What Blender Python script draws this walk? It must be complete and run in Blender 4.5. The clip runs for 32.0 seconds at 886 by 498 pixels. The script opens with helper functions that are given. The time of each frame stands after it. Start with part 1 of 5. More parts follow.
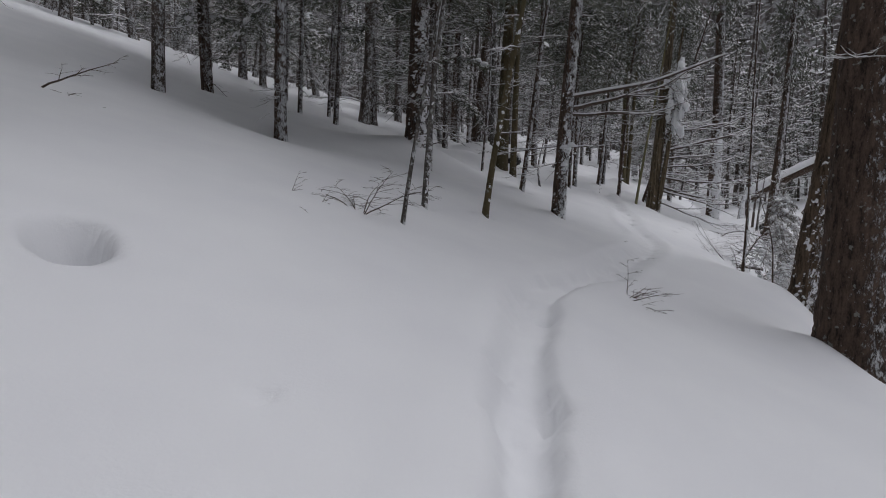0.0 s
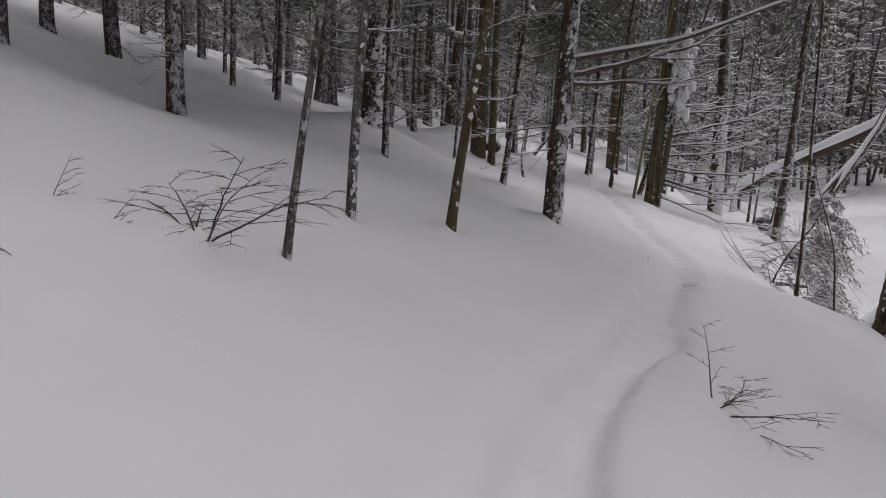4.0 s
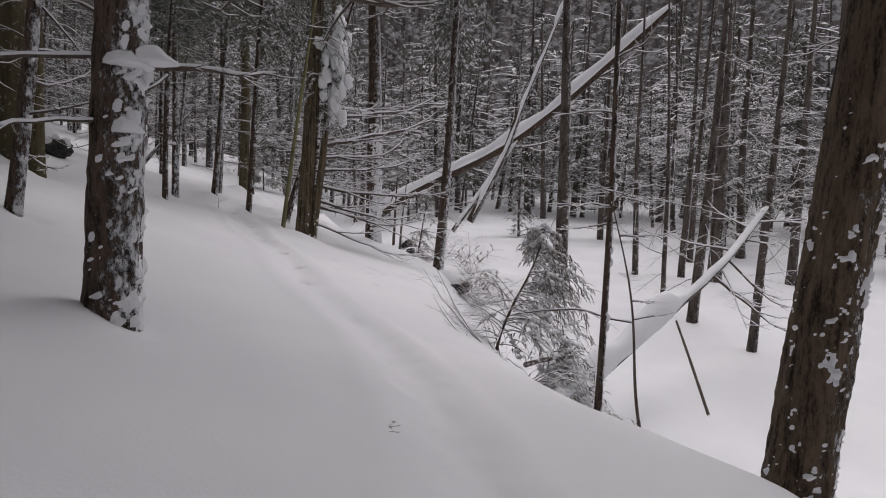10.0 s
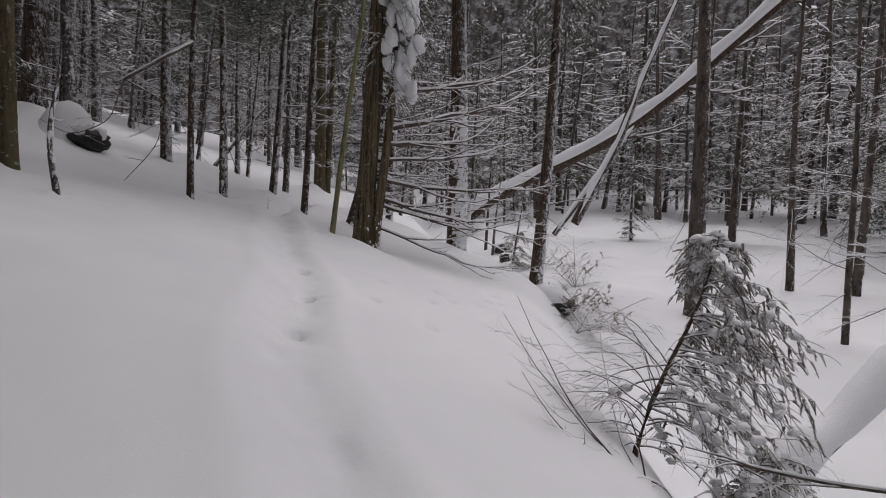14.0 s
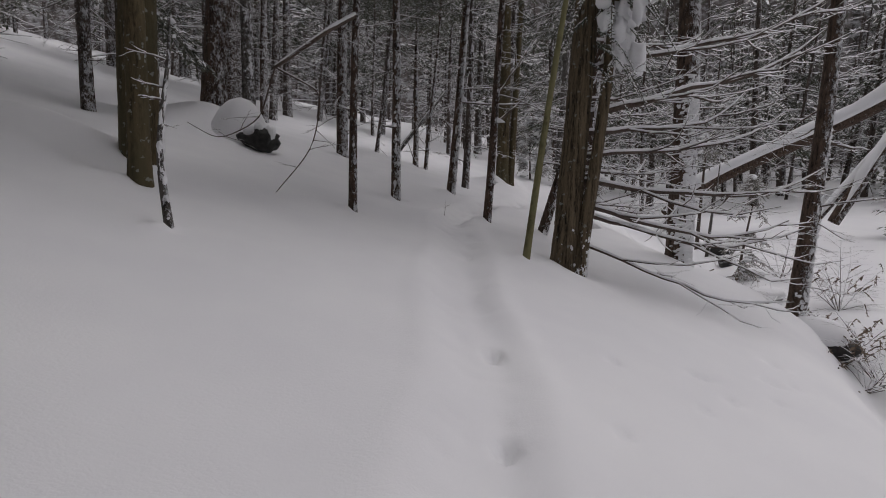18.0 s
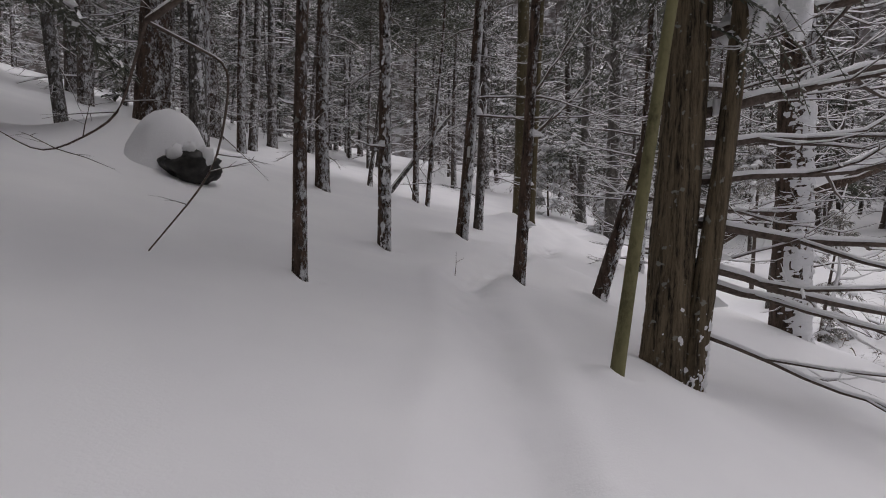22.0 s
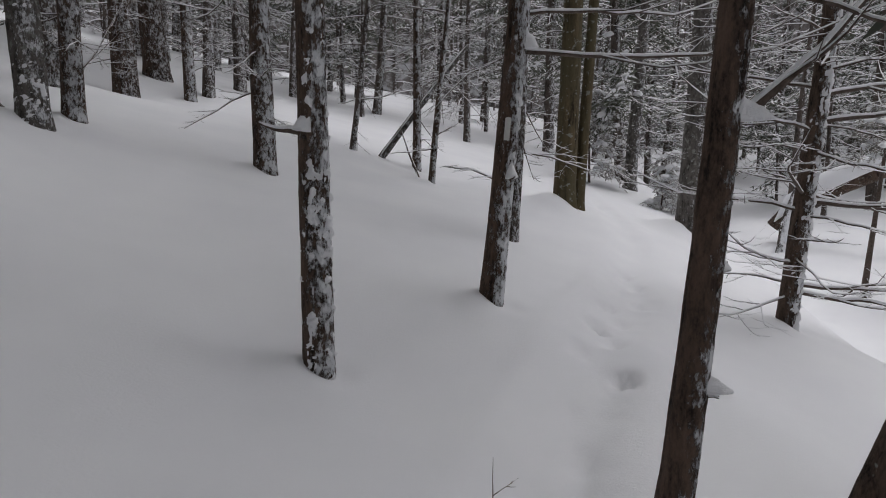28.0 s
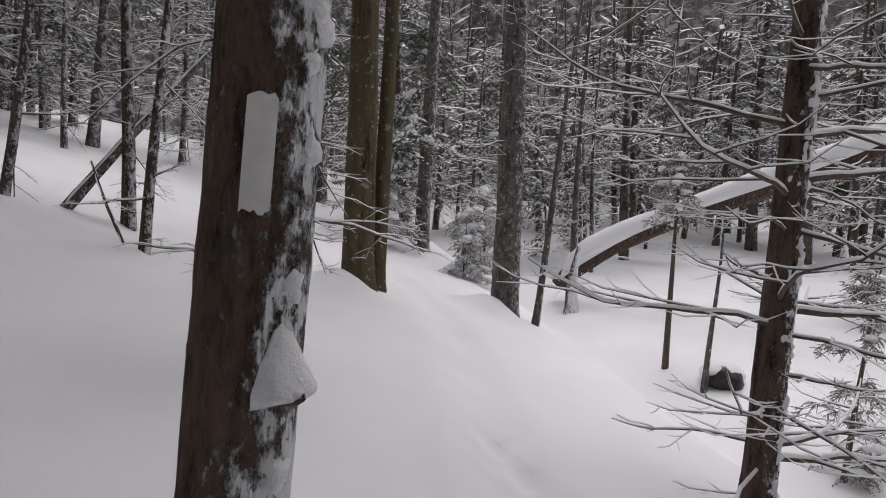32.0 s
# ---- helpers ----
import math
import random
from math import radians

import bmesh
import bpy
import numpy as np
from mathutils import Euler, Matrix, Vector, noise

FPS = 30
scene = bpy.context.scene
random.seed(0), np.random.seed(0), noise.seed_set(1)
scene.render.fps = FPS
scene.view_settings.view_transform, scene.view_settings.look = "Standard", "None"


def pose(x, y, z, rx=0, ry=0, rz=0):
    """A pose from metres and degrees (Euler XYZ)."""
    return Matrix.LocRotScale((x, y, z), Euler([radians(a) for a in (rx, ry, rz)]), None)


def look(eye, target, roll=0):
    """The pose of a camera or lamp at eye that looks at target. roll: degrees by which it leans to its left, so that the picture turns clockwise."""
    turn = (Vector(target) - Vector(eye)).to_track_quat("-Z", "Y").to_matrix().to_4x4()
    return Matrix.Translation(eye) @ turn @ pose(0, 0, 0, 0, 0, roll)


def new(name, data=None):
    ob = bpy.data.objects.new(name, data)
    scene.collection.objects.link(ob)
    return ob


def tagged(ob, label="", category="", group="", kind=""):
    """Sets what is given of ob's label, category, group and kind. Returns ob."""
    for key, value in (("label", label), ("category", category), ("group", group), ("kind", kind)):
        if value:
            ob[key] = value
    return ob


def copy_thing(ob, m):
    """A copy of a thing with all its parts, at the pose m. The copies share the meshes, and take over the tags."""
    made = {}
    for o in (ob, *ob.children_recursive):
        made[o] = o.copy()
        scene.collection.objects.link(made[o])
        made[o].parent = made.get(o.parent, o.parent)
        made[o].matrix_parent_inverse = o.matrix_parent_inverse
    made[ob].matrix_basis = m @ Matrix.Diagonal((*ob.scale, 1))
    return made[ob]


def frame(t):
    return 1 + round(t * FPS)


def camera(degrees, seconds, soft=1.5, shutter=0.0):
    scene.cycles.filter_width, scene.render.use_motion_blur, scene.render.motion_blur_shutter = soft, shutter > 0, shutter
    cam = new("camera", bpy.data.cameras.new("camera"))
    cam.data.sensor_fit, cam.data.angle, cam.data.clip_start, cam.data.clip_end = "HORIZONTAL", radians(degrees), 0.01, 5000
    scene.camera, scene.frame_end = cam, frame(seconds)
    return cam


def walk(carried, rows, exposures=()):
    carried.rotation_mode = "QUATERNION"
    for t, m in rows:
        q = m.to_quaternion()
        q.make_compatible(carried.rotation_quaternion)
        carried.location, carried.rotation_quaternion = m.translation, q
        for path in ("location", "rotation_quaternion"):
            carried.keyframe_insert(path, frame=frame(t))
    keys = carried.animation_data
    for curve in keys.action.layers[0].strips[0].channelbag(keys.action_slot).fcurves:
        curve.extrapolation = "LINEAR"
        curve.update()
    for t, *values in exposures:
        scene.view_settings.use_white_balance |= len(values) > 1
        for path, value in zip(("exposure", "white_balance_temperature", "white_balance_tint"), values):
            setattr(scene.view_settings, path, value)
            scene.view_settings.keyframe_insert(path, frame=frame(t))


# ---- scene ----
cam = camera(74.7, 32.0, soft=1.0)
METRES, EYE, TILT, LEAN, TURN = 26.0, 1.4, -6.5, -2.0, 0.0
ROWS = [
    (0.0, 0.0, 0.0, 0.0, 0.0, 0.0, -0.0),
    (0.5, 0.0066, 0.0176, 0.0017, 0.96, 0.75, -0.05),
    (1.0, 0.0003, 0.0338, 0.0007, 1.57, 2.34, -0.19),
    (1.5, 0.0, 0.0441, 0.0061, -1.31, 2.15, -0.04),
    (2.0, 0.0081, 0.0584, 0.0071, 1.19, 2.13, -0.13),
    (2.5, 0.0034, 0.0703, 0.006, -0.02, 2.87, -0.15),
    (3.0, 0.0059, 0.0817, 0.0122, -3.26, 2.27, 0.05),
    (3.5, 0.0113, 0.0944, 0.0131, -2.21, -0.38, -0.17),
    (5.5, 0.0129, 0.16, 0.0234, -6.2, -1.93, 0.02),
    (6.0, 0.0164, 0.1756, 0.0295, -10.58, -1.33, 0.41),
    (6.5, 0.0229, 0.19, 0.0354, -11.2, -2.03, 0.54),
    (7.0, 0.021, 0.2079, 0.0344, -14.78, -0.61, 0.72),
    (7.5, 0.0242, 0.2181, 0.0405, -19.96, -1.33, 1.11),
    (8.0, 0.0312, 0.2334, 0.0425, -22.67, -1.31, 1.4),
    (8.5, 0.0336, 0.2522, 0.0388, -28.86, -2.89, 1.95),
    (9.0, 0.0529, 0.2687, 0.0373, -31.85, -2.07, 2.24),
    (9.5, 0.0616, 0.2779, 0.0402, -32.19, 0.06, 2.5),
    (10.0, 0.0674, 0.2934, 0.0348, -37.19, -0.13, 2.7),
    (10.5, 0.0859, 0.2991, 0.0368, -36.71, 0.16, 2.87),
    (11.0, 0.0907, 0.3098, 0.0347, -32.81, 1.1, 2.59),
    (11.5, 0.0943, 0.3225, 0.0396, -34.65, 1.66, 2.6),
    (12.0, 0.1068, 0.3335, 0.0404, -33.44, 0.65, 2.59),
    (12.5, 0.1151, 0.3482, 0.0373, -31.56, -0.11, 2.34),
    (13.0, 0.1189, 0.3666, 0.037, -33.65, 0.41, 2.36),
    (13.5, 0.1345, 0.376, 0.0401, -32.11, 0.16, 2.36),
    (14.0, 0.1392, 0.3864, 0.0417, -27.44, 0.38, 2.28),
    (14.5, 0.1415, 0.4001, 0.0458, -27.79, 0.31, 2.23),
    (16.5, 0.1638, 0.452, 0.0618, -16.66, -0.5, 2.07),
    (17.0, 0.1644, 0.4577, 0.0633, -11.77, -0.43, 1.71),
    (17.5, 0.1583, 0.471, 0.0623, -9.0, 0.44, 1.51),
    (18.0, 0.1591, 0.4783, 0.0652, -10.22, -0.93, 1.48),
    (18.5, 0.1684, 0.4944, 0.0664, -12.17, -3.22, 1.59),
    (19.0, 0.1692, 0.5081, 0.067, -10.0, -3.29, 1.56),
    (19.5, 0.1652, 0.52, 0.0713, -10.71, -1.43, 1.27),
    (20.0, 0.1695, 0.5366, 0.0721, -11.28, -0.58, 1.42),
    (20.5, 0.1707, 0.5511, 0.0737, -9.18, 2.14, 1.37),
    (21.0, 0.1672, 0.5661, 0.076, -11.41, 2.69, 1.48),
    (21.5, 0.1739, 0.5832, 0.0773, -11.87, 2.14, 1.82),
    (22.0, 0.1781, 0.5981, 0.0802, -9.94, 2.6, 1.85),
    (22.5, 0.1745, 0.6153, 0.0795, -12.9, 1.38, 1.85),
    (23.0, 0.186, 0.6318, 0.0818, -14.37, 1.46, 1.94),
    (23.5, 0.1871, 0.6406, 0.0868, -12.19, -0.12, 1.91),
    (24.0, 0.1846, 0.6539, 0.093, -13.41, -0.84, 1.78),
    (24.5, 0.1934, 0.6677, 0.0963, -14.2, -0.39, 1.88),
    (26.5, 0.2067, 0.712, 0.1084, -12.78, -4.96, 1.96),
    (27.0, 0.2017, 0.7333, 0.1093, -12.87, -4.97, 1.94),
    (27.5, 0.2029, 0.7426, 0.121, -12.6, -4.11, 1.9),
    (28.0, 0.2069, 0.7558, 0.1255, -8.93, -3.43, 1.76),
    (28.5, 0.2021, 0.7678, 0.1248, -9.12, -1.62, 1.8),
    (29.0, 0.2038, 0.7776, 0.1312, -11.72, -1.45, 1.89),
    (29.5, 0.2153, 0.7941, 0.1344, -11.05, -0.73, 1.91),
    (30.0, 0.2144, 0.8067, 0.1346, -13.72, 0.83, 2.0),
    (30.5, 0.216, 0.8248, 0.1385, -20.38, 0.92, 2.21),
    (31.0, 0.2301, 0.8402, 0.1395, -23.46, 1.15, 2.29),
    (31.5, 0.2371, 0.8553, 0.1414, -25.78, 1.34, 2.28),
    (32.0, 0.2412, 0.8776, 0.1422, -31.55, 0.37, 2.34),
]
walk(cam, [(t, pose(0, 0, EYE, TILT, LEAN, TURN) @ pose(METRES * x, METRES * y, METRES * z, 90 + pitch, roll, yaw)) for t, x, y, z, yaw, pitch, roll in ROWS],
     exposures=[(0.0, -0.66, 6200, 13), (1.0, -0.63, 6250, 17), (2.0, -0.58, 6540, 14), (3.0, -0.54, 6450, 15), (9.0, -0.36, 6500, 16), (10.5, -0.44, 6500, 17), (13.0, -0.52, 6500, 17), (17.0, -0.66, 6500, 16), (19.0, -0.70, 6500, 16), (21.0, -0.55, 6500, 17), (24.0, -0.26, 6500, 17), (27.0, -0.16, 6400, 14), (28.0, -0.28, 6350, 13), (29.0, -0.26, 6450, 14), (31.0, -0.25, 6500, 16), (32.0, -0.15, 6500, 16)])
# a still overcast winter day: soft sky, faint wide sun, hill shaded by its evergreens
world = bpy.data.worlds.new("overcast_sky")
world.use_nodes = True
scene.world = world
wn, wl = world.node_tree.nodes, world.node_tree.links
sky = wn.new("ShaderNodeTexSky")
sky.sky_type, sky.sun_disc = "NISHITA", False
sky.sun_elevation, sky.sun_rotation = radians(71), radians(61)
sky.air_density, sky.dust_density = 1.0, 3.0
soft_sky = wn.new("ShaderNodeHueSaturation")
soft_sky.inputs["Saturation"].default_value = 0.12
wl.new(sky.outputs[0], soft_sky.inputs["Color"])
wl.new(soft_sky.outputs[0], wn["Background"].inputs["Color"])
wn["Background"].inputs["Strength"].default_value = 0.15
sun = new("sun", bpy.data.lights.new("sun", "SUN"))
sun.data.energy, sun.data.angle, sun.data.color = 1.4, radians(95), (1.0, 0.98, 0.96)
sun.matrix_world = look((9, 5, 30), (0, 0, 0))

# ---- materials ----
WIND = (0.70, -0.70, 0.12)


def shader(name, rough=0.8, spec=0.3):
    m = bpy.data.materials.new(name)
    m.use_nodes = True
    nt = m.node_tree
    b = nt.nodes["Principled BSDF"]
    b.inputs["Roughness"].default_value = rough
    b.inputs["Specular IOR Level"].default_value = spec
    return m, nt, b


def node(nt, kind, values=(), operation="", data_type=""):
    n = nt.nodes.new("ShaderNode" + kind)
    if operation:
        n.operation = operation
    if data_type:
        n.data_type = data_type
    for k, v in values:
        n.inputs[k].default_value = v
    return n


def ramp(nt, source, stops):
    r = node(nt, "ValToRGB")
    while len(r.color_ramp.elements) < len(stops):
        r.color_ramp.elements.new(0.5)
    for e, (p, c) in zip(r.color_ramp.elements, stops):
        e.position, e.color = p, (*c, 1) if len(c) == 3 else c
    nt.links.new(source, r.inputs[0])
    return r.outputs[0]


def noise_of(nt, scale, detail=3.0, stretch=(1, 1, 1), rough=0.55):
    tc = node(nt, "TexCoord")
    mp = node(nt, "Mapping", [("Scale", stretch)])
    nz = node(nt, "TexNoise", [("Scale", scale), ("Detail", detail), ("Roughness", rough)])
    nt.links.new(tc.outputs["Object"], mp.inputs["Vector"])
    nt.links.new(mp.outputs[0], nz.inputs["Vector"])
    return nz.outputs["Fac"]


def bumped(nt, b, source, strength, distance):
    bp = node(nt, "Bump", [("Strength", strength), ("Distance", distance)])
    nt.links.new(source, bp.inputs["Height"])
    nt.links.new(bp.outputs[0], b.inputs["Normal"])
    return bp


def mixed(nt, fac, a, b):
    m = node(nt, "Mix", data_type="RGBA")
    for key, s in (("Factor", fac), ("A", a), ("B", b)):
        socket = {"Factor": m.inputs[0], "A": m.inputs[6], "B": m.inputs[7]}[key]
        if isinstance(s, tuple):
            socket.default_value = (*s, 1)
        else:
            nt.links.new(s, socket)
    return m.outputs[2]


def math_node(nt, op, a, b=0.0):
    m = node(nt, "Math", operation=op)
    for i, s in enumerate((a, b)):
        if isinstance(s, (int, float)):
            m.inputs[i].default_value = s
        else:
            nt.links.new(s, m.inputs[i])
    return m.outputs[0]


SNOW_RGB = (0.84, 0.845, 0.86)


def snow_material(name, grain):
    m, nt, b = shader(name, 0.65, 0.2)
    soft = noise_of(nt, 0.7, 3)
    nt.links.new(ramp(nt, soft, [(0.3, (0.80, 0.805, 0.825)), (0.7, (0.86, 0.865, 0.875))]), b.inputs["Base Color"])
    fine = noise_of(nt, grain, 4, rough=0.7)
    bumped(nt, b, fine, 0.25 if grain > 50 else 0.6, 0.012 if grain > 50 else 0.02)
    return m


def bark_material(name, dark, light, grain, stretch, cling, depth=0.012, moss=None, lichen=0.0):
    """Fissured bark; cling: how much blown snow sticks to its weather side."""
    m, nt, b = shader(name, 0.85, 0.2)
    plates = noise_of(nt, grain * 0.42, 4, (1, 1, stretch), 0.6)
    flakes = noise_of(nt, grain * 1.5, 4, (1, 1, stretch * 2.2), 0.7)
    fissure = math_node(nt, "ADD", math_node(nt, "MULTIPLY", plates, 0.62), math_node(nt, "MULTIPLY", flakes, 0.38))
    mid = tuple(0.62 * a + 0.38 * c for a, c in zip(dark, light))
    colour = ramp(nt, fissure, [(0.38, tuple(0.6 * c for c in dark)), (0.46, mid), (0.53, tuple(0.3 * a + 0.7 * c for a, c in zip(dark, light))), (0.64, light)])
    broad = noise_of(nt, 1.7, 2, (1, 1, 0.5))
    colour = mixed(nt, ramp(nt, broad, [(0.35, (0, 0, 0)), (0.7, (0.22, 0.22, 0.22))]), colour, tuple(0.55 * c for c in dark))
    if moss:
        colour = mixed(nt, ramp(nt, noise_of(nt, 3.1, 3, (1, 1, 0.3)), [(0.35, (0, 0, 0)), (0.62, (0.85, 0.85, 0.85))]), colour, moss)
    if lichen:
        spots = noise_of(nt, 14, 2)
        colour = mixed(nt, ramp(nt, spots, [(0.66 - lichen, (0, 0, 0)), (0.70 - lichen, (0.6, 0.6, 0.6))]), colour, (0.30, 0.31, 0.28))
    height = fissure
    if cling > 0:
        geo = node(nt, "NewGeometry")
        dot = node(nt, "VectorMath", operation="DOT_PRODUCT")
        nt.links.new(geo.outputs["Normal"], dot.inputs[0])
        dot.inputs[1].default_value = WIND
        lumps = math_node(nt, "ADD", math_node(nt, "MULTIPLY", noise_of(nt, 38, 7, (1, 1, 0.5), 0.8), 1.0), math_node(nt, "MULTIPLY", noise_of(nt, 11, 3, (1, 1, 0.7)), 0.5))
        amount = math_node(nt, "ADD", math_node(nt, "MULTIPLY", dot.outputs["Value"], 0.17), lumps)
        amount = math_node(nt, "ADD", amount, cling - 0.42)
        mask = ramp(nt, amount, [(0.485, (0, 0, 0)), (0.58, (1, 1, 1))])
        colour = mixed(nt, mask, colour, (0.74, 0.75, 0.77))
        height = math_node(nt, "ADD", fissure, math_node(nt, "MULTIPLY", mask, 0.8))
    nt.links.new(colour, b.inputs["Base Color"])
    bumped(nt, b, height, 1.0, depth * 1.6)
    return m


def plain_material(name, a, c, scale, rough=0.8, bump=0.3, distance=0.004, stretch=(1, 1, 1), spec=0.3):
    m, nt, b = shader(name, rough, spec)
    n = noise_of(nt, scale, 4, stretch)
    nt.links.new(ramp(nt, n, [(0.3, a), (0.7, c)]), b.inputs["Base Color"])
    bumped(nt, b, n, bump, distance)
    return m


def needle_material(name, a, c):
    m, nt, b = shader(name, 0.7, 0.25)
    info = node(nt, "NewGeometry")
    nt.links.new(ramp(nt, info.outputs["Random Per Island"], [(0.0, a), (0.6, c), (1.0, tuple(v * 1.25 for v in c))]), b.inputs["Base Color"])
    return m


SNOW = snow_material("soft_snow", 60)
CLOD = snow_material("clinging_snow", 45)
BARK = bark_material("hemlock_bark", (0.024, 0.017, 0.013), (0.125, 0.086, 0.066), 52, 0.20, 0.01, 0.016, lichen=0.02)
BARK_SNOWY = bark_material("snow_plastered_bark", (0.022, 0.016, 0.012), (0.15, 0.105, 0.080), 56, 0.2, 0.065, 0.018)
BARK_BLAZED = bark_material("half_snowed_bark", (0.026, 0.018, 0.013), (0.165, 0.112, 0.084), 56, 0.16, 0.085, 0.022)
BARK_FLECKED = bark_material("snow_flecked_bark", (0.030, 0.021, 0.014), (0.165, 0.118, 0.082), 50, 0.16, 0.03, 0.020)
BARK_FURROW = bark_material("furrowed_olive_bark", (0.020, 0.015, 0.010), (0.20, 0.155, 0.10), 58, 0.055, 0.0, 0.024, lichen=0.01)
BARK_RED = bark_material("reddish_bark", (0.022, 0.016, 0.013), (0.145, 0.098, 0.074), 50, 0.22, 0.012, 0.016)
BARK_GREY = bark_material("grey_bark", (0.045, 0.040, 0.036), (0.17, 0.155, 0.14), 40, 0.3, 0.005, 0.008, lichen=0.05)
BARK_GREEN = bark_material("mossy_bark", (0.060, 0.055, 0.030), (0.20, 0.18, 0.095), 24, 0.3, 0.0, 0.005, moss=(0.20, 0.19, 0.095))
BARK_OLIVE = bark_material("olive_brown_bark", (0.035, 0.027, 0.016), (0.15, 0.115, 0.065), 26, 0.14, 0.0, 0.010, moss=(0.090, 0.078, 0.044), lichen=0.035)
BARK_WHITE = bark_material("snow_crusted_bark", (0.03, 0.025, 0.02), (0.12, 0.10, 0.085), 30, 0.3, 0.27, 0.012)
BARK_FAR = bark_material("forest_bark", (0.034, 0.028, 0.024), (0.15, 0.122, 0.105), 20, 0.3, 0.03, 0.01)
TWIG = plain_material("dead_twig_wood", (0.050, 0.037, 0.030), (0.135, 0.104, 0.086), 30, 0.85)
NEEDLE = needle_material("hemlock_needles", (0.050, 0.056, 0.041), (0.115, 0.120, 0.093))
FROSTED = needle_material("frosted_needles", (0.105, 0.095, 0.082), (0.28, 0.265, 0.24))
DEADLEAF = needle_material("withered_leaves", (0.070, 0.050, 0.036), (0.14, 0.105, 0.075))
ROCK = plain_material("wet_dark_rock", (0.008, 0.008, 0.008), (0.045, 0.042, 0.038), 9, 0.45, 0.8, 0.02)
WATER = plain_material("dark_water", (0.006, 0.007, 0.007), (0.012, 0.012, 0.012), 4, 0.08, 0.1, 0.01)
PAINT = plain_material("white_blaze_paint", (0.60, 0.60, 0.57), (0.72, 0.72, 0.69), 25, 0.6, 0.4, 0.003)
RAW_WOOD = plain_material("weathered_wood", (0.07, 0.058, 0.048), (0.20, 0.175, 0.15), 26, 0.8, 0.6, 0.008, (1, 1, 0.2))

# ---- mesh helpers ----
LATTICE = np.random.RandomState(11).rand(32, 32, 32)


def vnoise(x, y, z=0.0):
    """Smooth lattice noise, -1 to 1."""
    x, y, z = np.broadcast_arrays(np.asarray(x, float), y, z)
    i, j, k = (np.floor(a).astype(int) for a in (x, y, z))
    u, v, w = x - i, y - j, z - k
    u, v, w = (a * a * (3 - 2 * a) for a in (u, v, w))
    total = 0
    for di in (0, 1):
        for dj in (0, 1):
            for dk in (0, 1):
                wt = (u if di else 1 - u) * (v if dj else 1 - v) * (w if dk else 1 - w)
                total = total + wt * LATTICE[(i + di) % 32, (j + dj) % 32, (k + dk) % 32]
    return 2 * total - 1


class Geo:
    """Collects vertices and faces of one mesh."""

    def __init__(self):
        self.v, self.f, self.n = [], [], 0

    def add(self, verts, faces):
        self.v.append(np.asarray(verts, float).reshape(-1, 3))
        self.f.extend((np.asarray(faces) + self.n).tolist())
        self.n += len(self.v[-1])

    def tube(self, pts, rad, sides=6, flat=1.0):
        pts, rad = np.asarray(pts, float), np.asarray(rad, float)
        t = np.gradient(pts, axis=0)
        t /= np.linalg.norm(t, axis=1)[:, None] + 1e-9
        ref = np.where(np.abs(t[:, 2:3]) > 0.9, [[1.0, 0, 0]], [[0, 0, 1.0]])
        s = np.cross(t, ref)
        s /= np.linalg.norm(s, axis=1)[:, None] + 1e-9
        u = np.cross(s, t)
        a = np.linspace(0, 2 * np.pi, sides, endpoint=False)
        ring = pts[:, None] + rad[:, None, None] * (np.cos(a)[None, :, None] * s[:, None] + flat * np.sin(a)[None, :, None] * u[:, None])
        m = len(pts)
        i, j = np.meshgrid(np.arange(m - 1), np.arange(sides), indexing="ij")
        q = np.stack([i * sides + j, i * sides + (j + 1) % sides, (i + 1) * sides + (j + 1) % sides, (i + 1) * sides + j], -1).reshape(-1, 4)
        self.add(ring.reshape(-1, 3), q)

    def mesh(self, name, material, smooth=True):
        me = bpy.data.meshes.new(name)
        me.from_pydata(np.concatenate(self.v).tolist() if self.v else [], [], self.f)
        me.materials.append(material)
        if smooth:
            me.shade_smooth()
        me.update()
        return me


LOOSE = ("evergreen_bough", "bough_snow", "crown", "crown_snow", "stuck_snow", "branchwork", "lying_snow")  # what nobody could count


def part(name, geo, material, parent, label="", smooth=True):
    """Links a Geo (or a ready mesh) as one mesh object under a thing or a part."""
    me = geo if isinstance(geo, bpy.types.Mesh) else geo.mesh(name, material, smooth)
    ob = new(name, me)
    ob.parent = parent
    return tagged(ob, label, kind="stuff" if name in LOOSE else "")


def thing(name, x, y, z, label, category, group=""):
    ob = new(name)
    ob.empty_display_size = 0.2
    ob.location = (x, y, z)
    return tagged(ob, label, category, group)


# ---- the lie of the land ----
TRACK = [(0, -4), (0.15, 0), (0.33, 1.94), (0.43, 2.7), (0.5, 3.23), (0.66, 4.1), (0.78, 4.7), (1.06, 5.3), (1.56, 6.1), (1.98, 6.75), (2.3, 7.5), (2.6, 8.1), (2.97, 8.8),
         (3.4, 9.6), (3.75, 10.4), (4.0, 11.0), (4.25, 11.8), (4.28, 12.5), (4.3, 13.1), (4.5, 13.9), (4.72, 14.7), (4.95, 15.4), (5.05, 16.2), (5.15, 17.2), (5.33, 18.0), (5.54, 18.9),
         (5.7, 19.8), (5.8, 20.7), (5.92, 21.5), (6.2, 22.15), (6.75, 23.0), (7.25, 23.9), (8.0, 25.0), (8.6, 26.2), (9.3, 27.5), (10, 29.4), (11, 34)]
TRACK_DEPTH = ((-4, 5.2, 6.8, 8.5, 13, 16, 18, 22, 23.5, 34), (0.20, 0.19, 0.12, 0.085, 0.06, 0.075, 0.125, 0.12, 0.07, 0.05))
